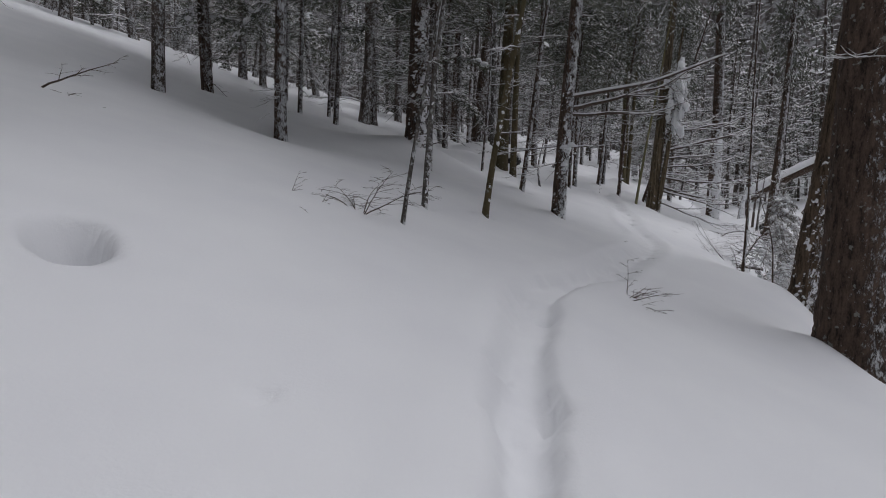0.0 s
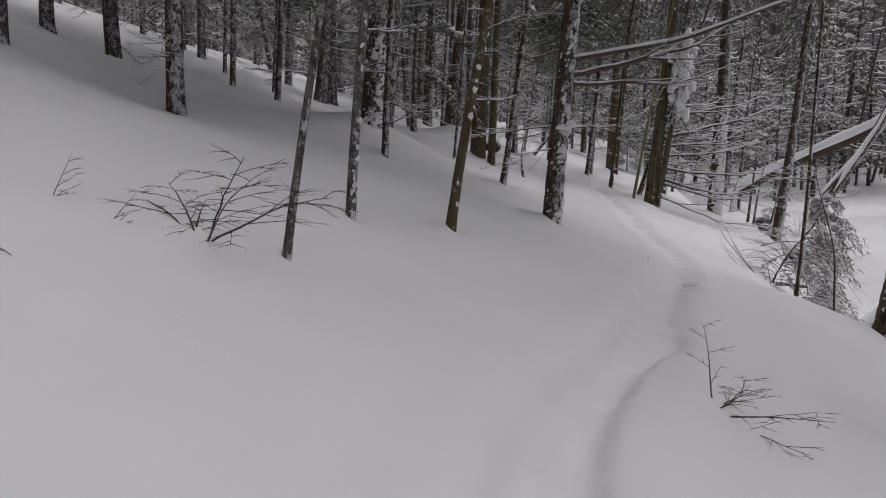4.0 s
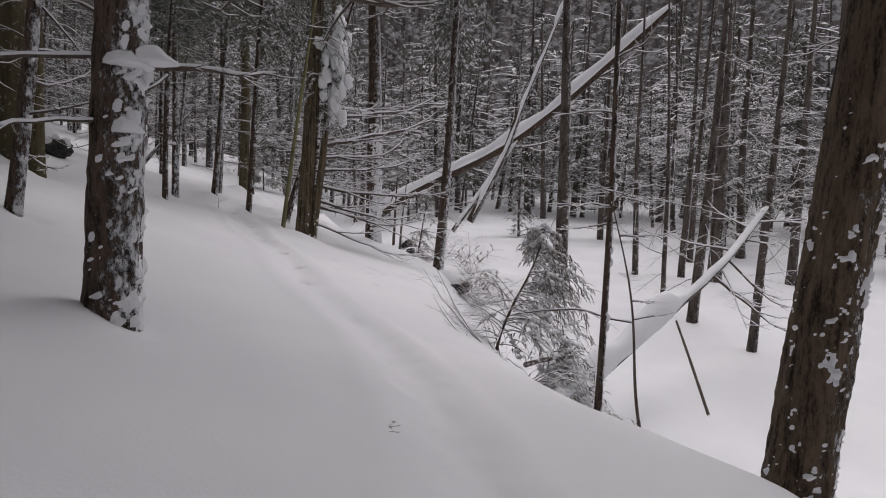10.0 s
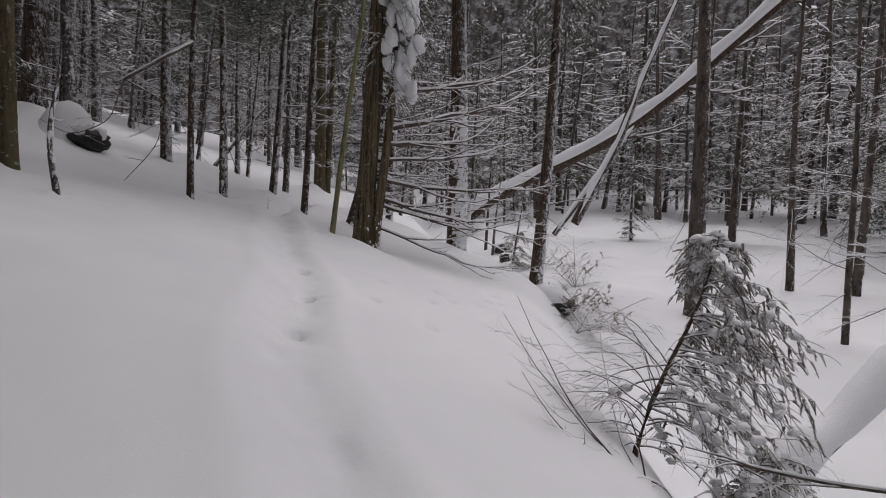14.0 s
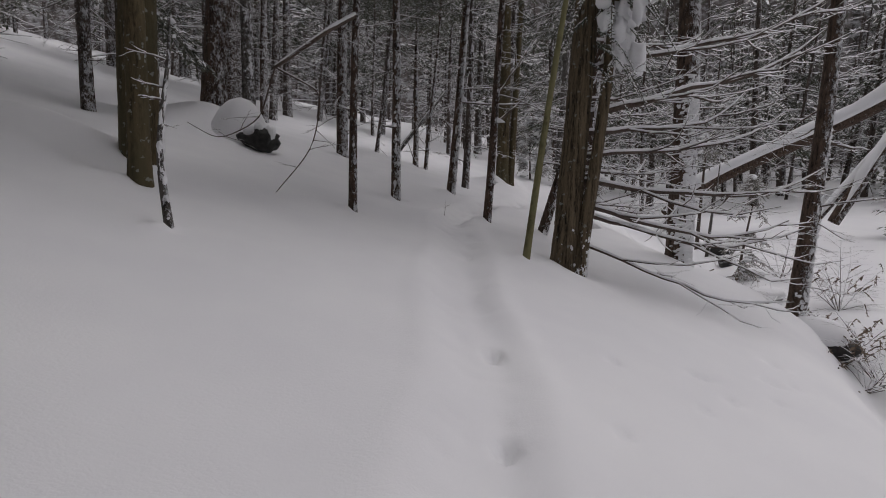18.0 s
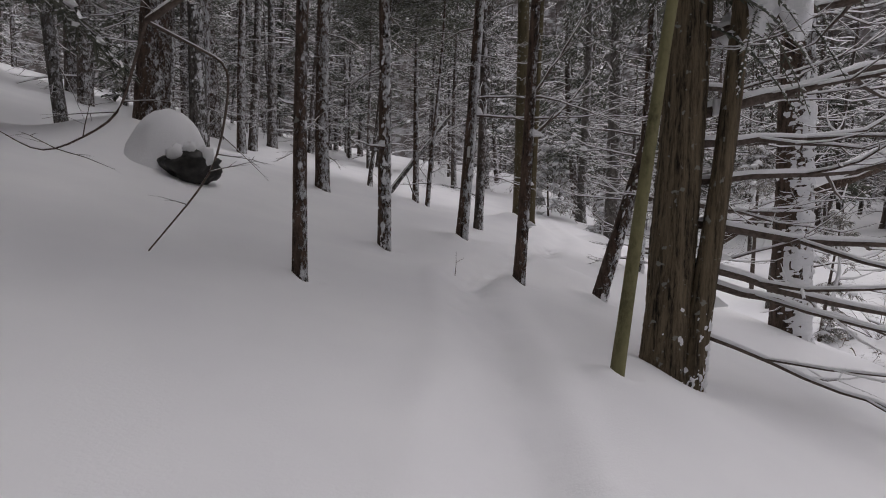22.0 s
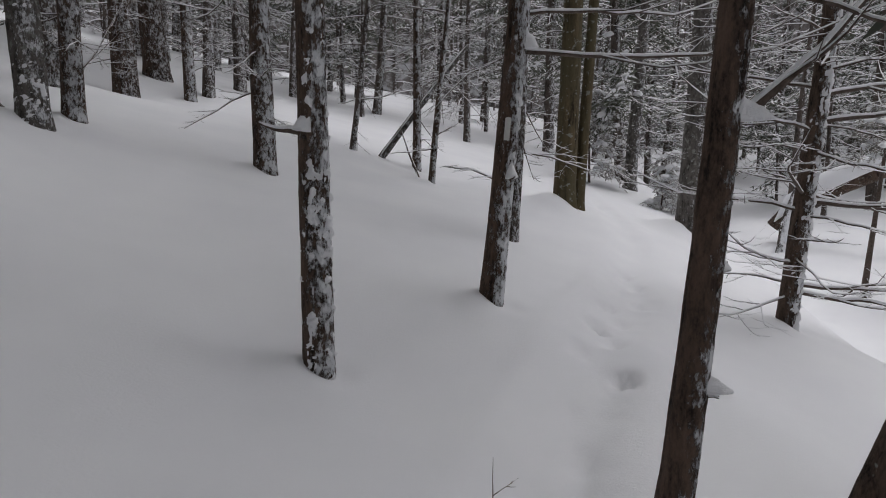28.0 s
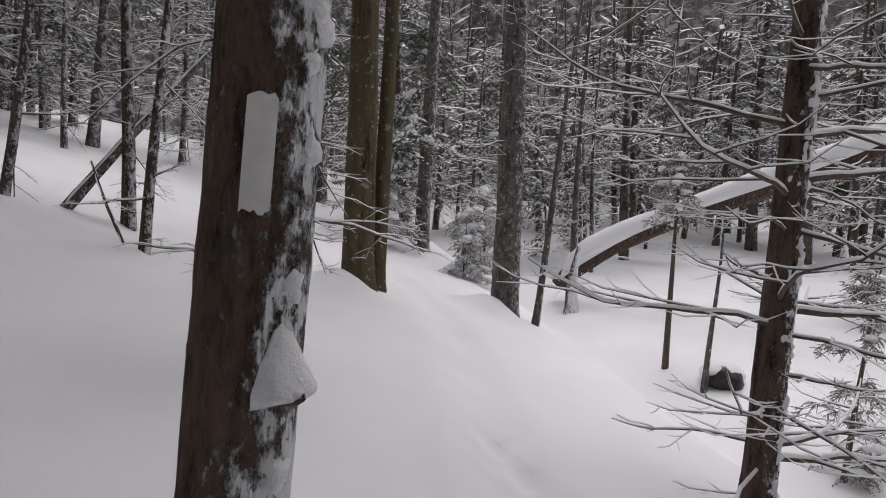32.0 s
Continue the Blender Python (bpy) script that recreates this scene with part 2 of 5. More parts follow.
TRACK_WIDTH = ((-4, 5.5, 8, 12, 16, 18, 21, 34), (0.155, 0.16, 0.20, 0.18, 0.20, 0.25, 0.2, 0.2))
CREST_Y = (-30, 2, 6.5, 9.7, 12.5, 17, 20.2, 22.5, 25, 29, 35, 43, 60)
CREST_X = (3.5, 4.7, 5.2, 5.75, 6.5, 9.2, 11.3, 11.4, 11.0, 12.6, 14.5, 17, 22)
HEAPS = []  # x, y, height, width of snow heaps and hollows


def slope(x, y):
    """The hillside above the stream, bank and valley floor, without the small heaps."""
    x, y = np.asarray(x, float), np.asarray(y, float)
    X, Y = np.clip(x, -70, 60) / 10, np.clip(y, -40, 80) / 10
    hill = 0.258 - 2.855 * X + 1.035 * Y + 0.016 * X * X + 0.301 * X * Y + 0.009 * Y * Y
    uphill = -((x - 1.0) * 0.962 - y * 0.274)
    hill = hill + 0.10 * 2.0 * np.logaddexp(0, (np.clip(uphill, -10, 60) - 9) / 2.0)
    d = x - np.interp(y, CREST_Y, CREST_X)
    drop = 0.35 * np.logaddexp(0, (d - 0.05) / 0.35)
    hill = hill - 1.15 * drop
    floor = -1.5 + 0.075 * (np.clip(x, -40, 110) - 11) + 0.045 * (np.clip(y, -40, 90) - 14)
    floor = floor - 0.45 * np.exp(-((d - 2.2) / 0.9) ** 2) + 0.10 * vnoise(x * 0.45, y * 0.45, 3.3) * np.clip(d, 0, 1)
    return np.logaddexp(hill / 0.16, floor / 0.16) * 0.16


def ground(x, y):
    z = slope(x, y) + 0.035 * vnoise(np.asarray(x) * 0.42, np.asarray(y) * 0.42, 1.5) + 0.012 * vnoise(np.asarray(x) * 1.3, np.asarray(y) * 1.3, 7.5)
    for hx, hy, hz, hw in HEAPS:
        z = z + hz * np.exp(-((x - hx) ** 2 + (y - hy) ** 2) / hw ** 2)
    return z


STANDS = []


def stand(x, y, z, r):
    """Notes where a trunk meets the snow, so that the snow is heaped to it."""
    STANDS.append((x, y, z, r))
    return x, y, z


def heap_up():
    """Heaps the snow so that it meets every noted trunk."""
    first = len(HEAPS)
    for x, y, z, r in STANDS:
        HEAPS.append([x, y, 0.0, 1.1 + r])
    for _ in range(12):
        for h, (x, y, z, r) in zip(HEAPS[first:], STANDS):
            h[2] += 0.7 * (z - float(ground(x, y)))


# ---- trees ----
def trunk_path(height, lean, bend, rng, n):
    t = np.linspace(0, 1, n)
    p = np.zeros((n, 3))
    p[:, 2] = -0.45 + t * (height + 0.45)
    p[:, 0], p[:, 1] = lean[0] * p[:, 2], lean[1] * p[:, 2]
    a, b = rng.rand(2) * 6.3
    p[:, 0] += bend * (np.sin(t * 7 + a) - np.sin(a + 0.2))
    p[:, 1] += bend * (np.sin(t * 6 + b) - np.sin(b + 0.2))
    return p


def trunk_at(path, h):
    return np.array([np.interp(h, path[:, 2], path[:, k]) for k in range(3)])


def trunk_grid(path, r, height, sides, rows, relief, flare, seed):
    """Ring grid of a trunk: vertices, radial directions, angles and heights."""
    fine = 2.6 if rows > 300 else 3.3 if rows > 60 else 4.5
    z = np.concatenate([np.linspace(-0.45, fine, rows), np.linspace(fine, height, 10)[1:]]) if height > fine + 0.2 else np.linspace(-0.45, height, rows)
    c = np.stack([np.interp(z, path[:, 2], path[:, k]) for k in range(3)], -1)
    a = np.linspace(0, 2 * np.pi, sides, endpoint=False)
    taper = r * (1 - 0.72 * np.clip(z, 0, None) / height) + r * flare * np.exp(-np.clip(z + 0.15, 0, None) / 0.16)
    A, Z = np.meshgrid(a, z)
    ca, sa = np.cos(A), np.sin(A)
    plate = np.abs(vnoise(ca * r * 34 + seed, sa * r * 34, Z * 6)) + 0.6 * np.abs(vnoise(ca * r * 70, sa * r * 70 + seed, Z * 13))
    rough = relief * (0.5 * vnoise(ca * 2.2 + seed, sa * 2.2, Z * 2.2) + 0.35 * vnoise(ca * 1.1, sa * 1.1 + seed, Z * 0.9) + 0.9 * (0.5 - plate))
    lobes = 1 + flare * 0.35 * np.exp(-np.clip(Z + 0.15, 0, None) / 0.2) * np.cos(A * 4 + seed)
    rad = taper[:, None] * lobes * (1 + rough)
    dirs = np.stack([ca, sa, np.zeros_like(ca)], -1)
    return c[:, None] + rad[..., None] * dirs, dirs, A, Z


def grid_faces(rows, sides):
    i, j = np.meshgrid(np.arange(rows - 1), np.arange(sides), indexing="ij")
    return np.stack([i * sides + j, i * sides + (j + 1) % sides, (i + 1) * sides + (j + 1) % sides, (i + 1) * sides + j], -1).reshape(-1, 4)


def add_trunk(geo, path, r, height, sides=12, rows=24, relief=0.06, flare=0.35, seed=0.0, crust=None, cling=0.0, even=0.0, snow_top=9.0):
    """Trunk into geo; plaques of blown snow on its weather side into crust."""
    v, dirs, A, Z = trunk_grid(path, r, height, sides, rows, relief, flare, seed)
    geo.add(v.reshape(-1, 3), grid_faces(len(v), sides))
    if crust is None:
        return
    wind = dirs @ np.array(WIND)
    ca, sa = np.cos(A) * r, np.sin(A) * r
    bend = 0.012 * vnoise(ca * 31 + 5, sa * 31 + seed, Z * 24)
    ca, sa, zz = ca * 0.83 + sa * 0.56 + bend, sa * 0.83 - ca * 0.56 - bend, Z + 0.02 * vnoise(ca * 24, sa * 24 + seed, Z * 17)
    ridge = vnoise(ca * 55 + seed, sa * 55, zz * 16)
    chunk = vnoise(ca * 25 + 0.3 * ridge, sa * 25 + seed, zz * 22)
    grain = vnoise(ca * 88, sa * 88 + seed, zz * 74)
    patch = vnoise(ca * 8 + seed, sa * 8, zz * 4.0)
    m = (0.8 - 0.6 * even) * np.clip(wind, -1, 0.7) + 0.85 * chunk + 0.5 * ridge + 0.3 * grain + 0.6 * patch - (0.70 if r > 0.07 else 0.85) + cling + 0.25 * np.exp(-np.clip(Z, 0, None) / 0.25)
    m = m - 1.5 * np.clip(Z - snow_top, 0, 2)
    m = m - 0.7 * np.exp(-(vnoise(ca * 34 + seed, sa * 34, zz * 9 + seed) / 0.15) ** 2)
    thick = np.clip(m * (1 + 0.9 * grain + 0.6 * ridge), -0.12, 1.0) * min(0.026, 0.12 * r + 0.008)
    w = v + (thick - 0.001)[..., None] * dirs
    q = grid_faces(len(v), sides)
    keep = (m.reshape(-1)[q] > 0).any(1) & (Z.reshape(-1)[q] < 3.3).all(1)
    if keep.any():
        used, inv = np.unique(q[keep], return_inverse=True)
        crust.add(w.reshape(-1, 3)[used], inv.reshape(-1, 4))


def arm(start, az, length, elev, sag, rng, n=7, wiggle=0.05, hook=0.0):
    """A curved branch line: az and elev in degrees, sag: how far its tip bows down (up: minus), in parts of its length."""
    t = np.linspace(0, 1, n)
    a = radians(az) + np.cumsum(rng.randn(n) * wiggle) * 0.8
    e, flat = math.sin(radians(elev)), math.cos(radians(elev))
    out = np.cumsum(np.concatenate([[0], np.full(n - 1, 1 / (n - 1))])) * length
    step = np.diff(out, prepend=0)
    x, y = np.cumsum(np.cos(a) * step) * flat, np.cumsum(np.sin(a) * step) * flat
    z = e * out - sag * length * t ** 2 + hook * length * np.clip(t - 0.6, 0, None) ** 2 * 5 + np.cumsum(rng.randn(n) * wiggle * step * 0.6)
    return np.asarray(start) + np.stack([x, y, z], -1)


def snow_cap(geo, pts, rad, load, sides=5):
    """A ridge of snow lying along a branch, thin where it is steep; a plain roof of two faces where sides is 2."""
    d = np.gradient(pts, axis=0)
    steep = np.abs(d[:, 2]) / (np.linalg.norm(d, axis=1) + 1e-9)
    h = (np.clip(1.25 - steep, 0.05, 1) * load) * (1 + 0.25 * vnoise(pts[:, 0] * 9, pts[:, 1] * 9, pts[:, 2] * 9))
    h[0], h[-1] = h[0] * 0.7, h[-1] * 0.3
    p = pts.copy()
    if sides == 2:
        a = np.stack([-d[:, 1], d[:, 0], 0 * d[:, 0]], -1)
        a *= ((rad + h * 0.5) / (np.linalg.norm(a, axis=1) + 1e-9))[:, None]
        roof = np.stack([p + a, p + np.array([0, 0, 1]) * (rad + h)[:, None], p - a], 1)
        n = len(p)
        i, j = np.meshgrid(np.arange(n - 1), (0, 1), indexing="ij")
        geo.add(roof.reshape(-1, 3), np.stack([i * 3 + j, i * 3 + j + 1, i * 3 + j + 4, i * 3 + j + 3], -1).reshape(-1, 4))
        return
    p[:, 2] += rad * 0.72 + h * 0.30
    geo.tube(p, rad * 0.60 + h * 0.42, sides, 1.0)


def bough(wood, snow, start, az, length, r, elev, sag, rng, twigs=6, depth=1, load=0.012, sides=5, n=7, hook=0.0, spread=52, wiggle=0.05):
    """A bare branch with side twigs, and the snow lying on it."""
    pts = arm(start, az, length, elev, sag, rng, n, wiggle, hook)
    rad = r * (1 - 0.82 * np.linspace(0, 1, n))
    wood.tube(pts, rad, sides)
    if snow is not None and load > 0:
        snow_cap(snow, pts, rad, load * (0.5 + min(1.0, r / 0.012) * 0.5), 2 if sides <= 3 else max(4, sides - 1))
    if depth > 0:
        for k in range(twigs):
            f = 0.2 + 0.75 * (k + rng.rand()) / twigs
            i = min(n - 2, int(f * (n - 1)))
            p = pts[i] + (pts[i + 1] - pts[i]) * (f * (n - 1) - i)
            side = 1 if k % 2 else -1
            bough(wood, snow, p, az + side * (spread * (0.7 + 0.6 * rng.rand())), length * (0.5 - 0.3 * f) * (0.7 + 0.7 * rng.rand()), max(0.0022, r * (0.55 - 0.3 * f)),
                  elev * 0.4 + rng.randn() * 9, sag * 0.8 + rng.randn() * 0.06, rng, max(2, twigs - 2), depth - 1, load * 0.75, max(3, sides - 2), 5 if n > 5 else 3 if n > 3 else 2, hook, spread, wiggle)
    return pts


def spray(leaf, snow, start, az, length, elev, sag, rng, count=14, leaf_len=0.16, width=0.035, white=0.55):
    """A drooping evergreen bough: leaf blades to both sides of its line, snow lying on them."""
    pts = arm(start, az, length, elev, sag, rng, 6, 0.05)
    f = (np.arange(count) + rng.rand(count)) / count
    base = np.stack([np.interp(f * 5, np.arange(6), pts[:, k]) for k in range(3)], -1)
    side = np.where(np.arange(count) % 2 == 0, 1, -1)
    a = radians(az) + side * (0.75 + 0.5 * rng.rand(count)) + 0.4 * rng.randn(count)
    ln = leaf_len * (0.6 + 0.8 * rng.rand(count)) * (1.15 - 0.7 * f) * (1 + length * 0.4)
    d = np.stack([np.cos(a), np.sin(a), -0.25 - 0.5 * rng.rand(count)], -1) * ln[:, None]
    w = np.stack([-np.sin(a), np.cos(a), 0.35 * rng.randn(count)], -1) * (width * (0.7 + 0.6 * rng.rand(count)))[:, None]
    mid = base + d * 0.45
    quad = np.stack([base, mid + w, base + d, mid - w], 1)
    leaf.add(quad.reshape(-1, 3), np.arange(4 * count).reshape(-1, 4))
    lite = count <= 14 and leaf_len > 0.14
    leaf.tube(pts[::5] if lite else pts, np.linspace(0.012, 0.003, 2 if lite else 6), 3)
    if snow is not None:
        pick = rng.rand(count) < white
        k = int(pick.sum())
        if k:
            up = np.array([0, 0, min(0.012, 0.2 * leaf_len)])
            b2, d2, w2 = base[pick] + up, d[pick] * (0.5 + 0.4 * rng.rand(k))[:, None], w[pick] * 1.05
            m2 = b2 + d2 * 0.5
            if lite:
                snow.add(np.stack([b2, m2 + w2, b2 + d2, m2 - w2], 1).reshape(-1, 3), np.arange(4 * k).reshape(-1, 4))
                return
            top = m2 + np.array([0, 0, min(0.022, 0.3 * leaf_len)])
            ring = np.stack([b2, m2 + w2, b2 + d2, m2 - w2, top], 1)
            tri = np.array([[0, 1, 4], [1, 2, 4], [2, 3, 4], [3, 0, 4]])
            snow.add(ring.reshape(-1, 3), (np.arange(k)[:, None, None] * 5 + tri[None]).reshape(-1, 3))


def crown_geos(low, high, reach, count, rng, white=0.5, leaf_len=0.17, path=None, per=14, width=0.034):
    """Evergreen crown between two heights, with its snow."""
    leaf, snow = Geo(), Geo()
    for k in range(count):
        f = (k + rng.rand()) / count
        h = low + (high - low) * f ** 0.9
        ln = reach * (1 - 0.75 * f) * (0.6 + 0.6 * rng.rand())
        p = (trunk_at(path, h) if path is not None else np.array([0, 0, h]))
        az = rng.rand() * 360
        q = p + np.array([math.cos(radians(az)), math.sin(radians(az)), 0]) * ln * 0.12
        spray(leaf, snow, q, az, ln, 18 * rng.randn(), 0.15 + 0.5 * rng.rand(), rng, per, leaf_len, width, white)
        if ln > 0.8:
            for s in (-1, 1):
                r0 = p + (np.array([math.cos(radians(az)), math.sin(radians(az)), 0.02]) * ln * 0.4)
                spray(leaf, snow, r0, az + s * 42 + 15 * rng.randn(), ln * 0.5 * (0.6 + 0.8 * rng.rand()), 12 * rng.randn(), 0.2 + 0.5 * rng.rand(), rng, max(8, per - 4), leaf_len, width, white)
    return leaf, snow

RNG = np.random.RandomState(5)
# shared crowns, above the view on near trees; leaf count set for their shade
CROWNS = []
for k in range(3):
    lf, sn = crown_geos(0.0, 7.5, 3.3, 100, np.random.RandomState(40 + k), 0.85, 0.26, per=14, width=0.045)
    CROWNS.append((lf.mesh("crown", NEEDLE, False), sn.mesh("crown_snow", CLOD)))


def bough_meshes(seed):
    """One broad drooping evergreen bough and the snow lying on it."""
    rng = np.random.RandomState(seed)
    leaf, snow = Geo(), Geo()
    line = arm((0, 0, 0), 0, 1.7, 8, 0.45, rng, 10, 0.10)
    leaf.tube(line, np.linspace(0.02, 0.005, 10), 4)
    for j in range(2, 10):
        for s in (-1, 1):
            for _ in range(2):
                spray(leaf, snow, line[j], s * (20 + 55 * rng.rand()), (0.30 + 0.5 * rng.rand()) * (1.2 - 0.06 * j), 14 * rng.randn(), 0.3 + 0.4 * rng.rand(), rng, 9, 0.15, 0.024, 0.9)
        if j % 2:
            continue
        g = Geo()
        ph, th = np.meshgrid(np.linspace(-1.2, 1.5, 5), np.linspace(0, 6.283, 8)[:-1], indexing="ij")
        q = np.stack([np.cos(ph) * np.cos(th), np.cos(ph) * np.sin(th), np.sin(ph)], -1)
        q = q * (1 + 0.35 * vnoise(q[..., 0] * 2 + j, q[..., 1] * 2, q[..., 2] * 2 + seed))[..., None] * ((0.10, 0.09, 0.05) * np.array(0.6 + 0.8 * rng.rand()))
        g.add((q + line[j] + (0.05 * rng.randn(), 0.12 * rng.randn(), 0.02)).reshape(-1, 3), grid_faces(5, 7))
        snow.add(np.concatenate(g.v), g.f)
    return leaf.mesh("evergreen_bough", NEEDLE, False), snow.mesh("bough_snow", CLOD)


BOUGHS = [bough_meshes(70 + k) for k in range(3)]


def add_boughs(tree, path, low, high, count, rng):
    for k in range(count):
        h = low + (high - low) * (k + rng.rand()) / count
        turn, size = rng.rand() * 6.283, 0.7 + 0.7 * rng.rand()
        green = None
        for me, nm in zip(BOUGHS[rng.randint(3)], ("evergreen_bough", "bough_snow")):
            ob = part(nm, me, None, tree if green is None else green, "" if green is None else "clods of snow on the bough")
            if green is None:
                green = ob
                ob.location, ob.scale, ob.rotation_euler = trunk_at(path, h), (size, size, size), (0.25 * rng.randn(), 0.25 * rng.randn(), turn)


def add_crown(tree, path, height, k, low=5.0, wide=1.0):
    top = trunk_at(path, low)
    s = max(0.35, (height - low) / 7.5)
    for me, nm in zip(CROWNS[k % 3], ("crown", "crown_snow")):
        ob = part(nm, me, None, tree)
        ob.location, ob.scale, ob.rotation_euler = top, (s * wide, s * wide, s), (0, 0, k * 1.7)


def tree_part_limb(tree, start, spec, rng, load, sides=7, name="limb"):
    h, az, length, r, elev, sag, twigs = spec
    wood, snow = Geo(), Geo()
    bough(wood, snow, start, az, length, r * (1.25 if length > 1.5 else 1), elev, sag, rng, twigs, 2 if length > 0.6 else 1, load, sides, 12, 0.16, 52, 0.11)
    limb = part(name, wood, TWIG, tree)
    part("lying_snow", snow, CLOD, limb, "ridge of soft snow")


def crown_spread(x, y):
    """How wide a crown is made, tuned for the shade it throws on the snow: broad over the upper slope, thin along the
    open stream.
    """
    if y > 24.5 and x < 9:
        return 1.35
    if x < 3.2:
        return (2.3 if x > 2 else 1.5) if y < 12.5 else 2.3 if y < 18 else 0.95
    return 0.9 if y < 16 and x < 9 else 0.5 if y < 21 and x > 6.5 and x < 8 else 1.2 if x < 4.6 else 0.7 if x < 8 else 0.45


def hill_tree(label, x, y, z, r, lean=(0, 0), height=11.0, bark=None, cling=0.1, limbs=(), dead=10, dead_from=0.9, dead_to=4.2, dead_len=0.9,
              crown=True, near=True, close=False, stems=(), name="hemlock_tree", bend=0.03, group="hillside trees", flare=0.25, load=0.014, relief=0.07, snow_side=True, even=0.0, snow_top=9.0):
    bark = bark or BARK
    seed = 3.1 * len(STANDS_BUILT)
    rng = np.random.RandomState(100 + len(STANDS_BUILT))
    STANDS_BUILT.append((x, y))
    tree = thing(name, x, y, z, label, "tree", group)
    sides, rows = (64, 400) if close else (32, 230) if near else (12, 30)
    main_path = None
    for i, (ox, oy, sr, sl, sh) in enumerate(((0, 0, r, lean, height), *stems)):
        path = trunk_path(sh, sl, bend, rng, 24)
        path[:, 0] += ox
        path[:, 1] += oy
        wood, crust = Geo(), Geo()
        add_trunk(wood, path, sr, sh, sides, rows, relief, flare, seed + i, crust if near and snow_side else None, cling, even, snow_top)
        stem = part("trunk" if i == 0 else "second_stem", wood, bark, tree)
        if crust.n:
            part("stuck_snow", crust, CLOD, stem, "blown snow plastered on bark")
        main_path = path if i == 0 else main_path
    for spec in limbs:
        s = trunk_at(main_path, spec[0])
        tree_part_limb(tree, s, spec, rng, load)
    if near:
        for k in range(dead):
            h = dead_from + (dead_to - dead_from) * (k + rng.rand()) / max(1, dead)
            spec = (h, rng.rand() * 360, dead_len * (0.4 + 0.9 * rng.rand()), 0.006 + 0.007 * rng.rand() * min(1, r / 0.08), 6 + rng.randn() * 12, 0.12 + 0.12 * rng.randn(), 5)
            tree_part_limb(tree, trunk_at(main_path, h), spec, rng, 0.011, 5, "dead_branch")
    elif dead:
        for k in range(dead):
            wood, snow = Geo(), Geo()
            h = dead_from + (dead_to - dead_from) * (k + rng.rand()) / dead
            bough(wood, snow, trunk_at(main_path, h), rng.rand() * 360, dead_len * (0.4 + 0.9 * rng.rand()), 0.012, 5 + rng.randn() * 30, 0.10 + 0.28 * rng.randn(), rng, 6, 2, 0.011, 4, 6, 0.0, 52, 0.14)
            part("lying_snow", snow, CLOD, part("dead_branch", wood, TWIG, tree), "ridge of snow")
    if crown and not near and r > 0.09 and (y < 25 or x > 10) and x < 14:
        add_boughs(tree, main_path, 2.0, min(0.6 * height, 6.5), 6, rng)
    # crown lifted out of view on parts of the slope, serving to shade the snow
    if crown and height > 6:
        add_crown(tree, main_path, height, len(STANDS_BUILT), (0.62 if (y > 25 and x < 9) or (x < 3.2 and y < 18) else 0.48) * height, crown_spread(x, y))
    return tree, main_path


STANDS_BUILT = []

# where the trunks meet the snow: x, y, height and radius
P_POLE = stand(-0.40, 6.04, 0.95, 0.02)
P_SAPLING = stand(-0.22, 7.46, 1.07, 0.04)
P_LEANER = stand(0.61, 8.12, 0.95, 0.045)
P_SHAGGY = stand(2.21, 11.08, 0.85, 0.13)
P_TWIN = stand(7.09, 19.73, 0.70, 0.2)
P_BANK = stand(5.77, 9.12, -0.33, 0.23)
P_EDGE = stand(4.31, 5.92, -0.28, 0.32)
P_MINI = stand(2.89, 17.24, 1.37, 0.033)
P_CLUMP = stand(2.22, 18.75, 1.70, 0.13)
P_ROOTED = stand(1.44, 26.4, 3.05, 0.35)
P_LICHEN = stand(2.19, 26.5, 2.82, 0.15)
P_UPHILL = stand(-0.16, 27.02, 2.98, 0.12)
P_DARK = stand(4.34, 20.07, 1.38, 0.054)
P_STUB = stand(5.17, 22.97, 1.43, 0.085)
P_BLAZE = stand(6.37, 23.94, 1.54, 0.088)
P_BESIDE = stand(6.55, 21.75, 1.14, 0.067)
P_GREEN = stand(6.30, 18.94, 0.92, 0.043)
P_CROSS = stand(7.58, 21.92, 0.93, 0.085)
P_WHITE = stand(10.30, 22.15, 0.45, 0.24)
P_LIP = stand(11.77, 20.93, -0.46, 0.16)
P_SPRUCE = stand(9.71, 24.95, 0.95, 0.105)
P_MOSSY = stand(8.98, 29.4, 1.81, 0.19)
P_STRAIGHT = stand(11.77, 30.14, 1.21, 0.22)
P_BEHIND = stand(12.85, 34.7, 1.71, 0.18)
P_BIG = stand(-0.71, 14.53, 2.40, 0.27)
for q in ((4.27, 27.75, 2.31), (1.9, 28.07, 2.91), (0.6, 33.77, 3.55), (0.21, 37.25, 4.4), (1.47, 35.53, 3.7), (6.76, 32.3, 2.21), (6.8, 30.24, 2.05),
          (-3.17, 11.4, 2.12), (-6.73, 16.8, 3.51), (-3.31, 26.07, 3.88), (-0.32, 13.26, 1.70), (1.84, 13.61, 1.28)):
    stand(*q, 0.1)
HEAPS.append([1.70, 24.65, 0.50, 1.0])
HEAPS.append([3.95, 5.95, 0.10, 0.45])
HEAPS.append([0.9, 19.6, 0.32, 0.9])
HEAPS.append([1.75, 19.15, -0.15, 0.4])
HEAPS.append([13.4, 23.6, 0.25, 0.8])
HEAPS.append([12.9, 25.4, 0.22, 0.6])
HEAPS.append([15.2, 21.2, 0.22, 1.0])
HEAPS.append([14.6, 29.6, 0.25, 0.9])
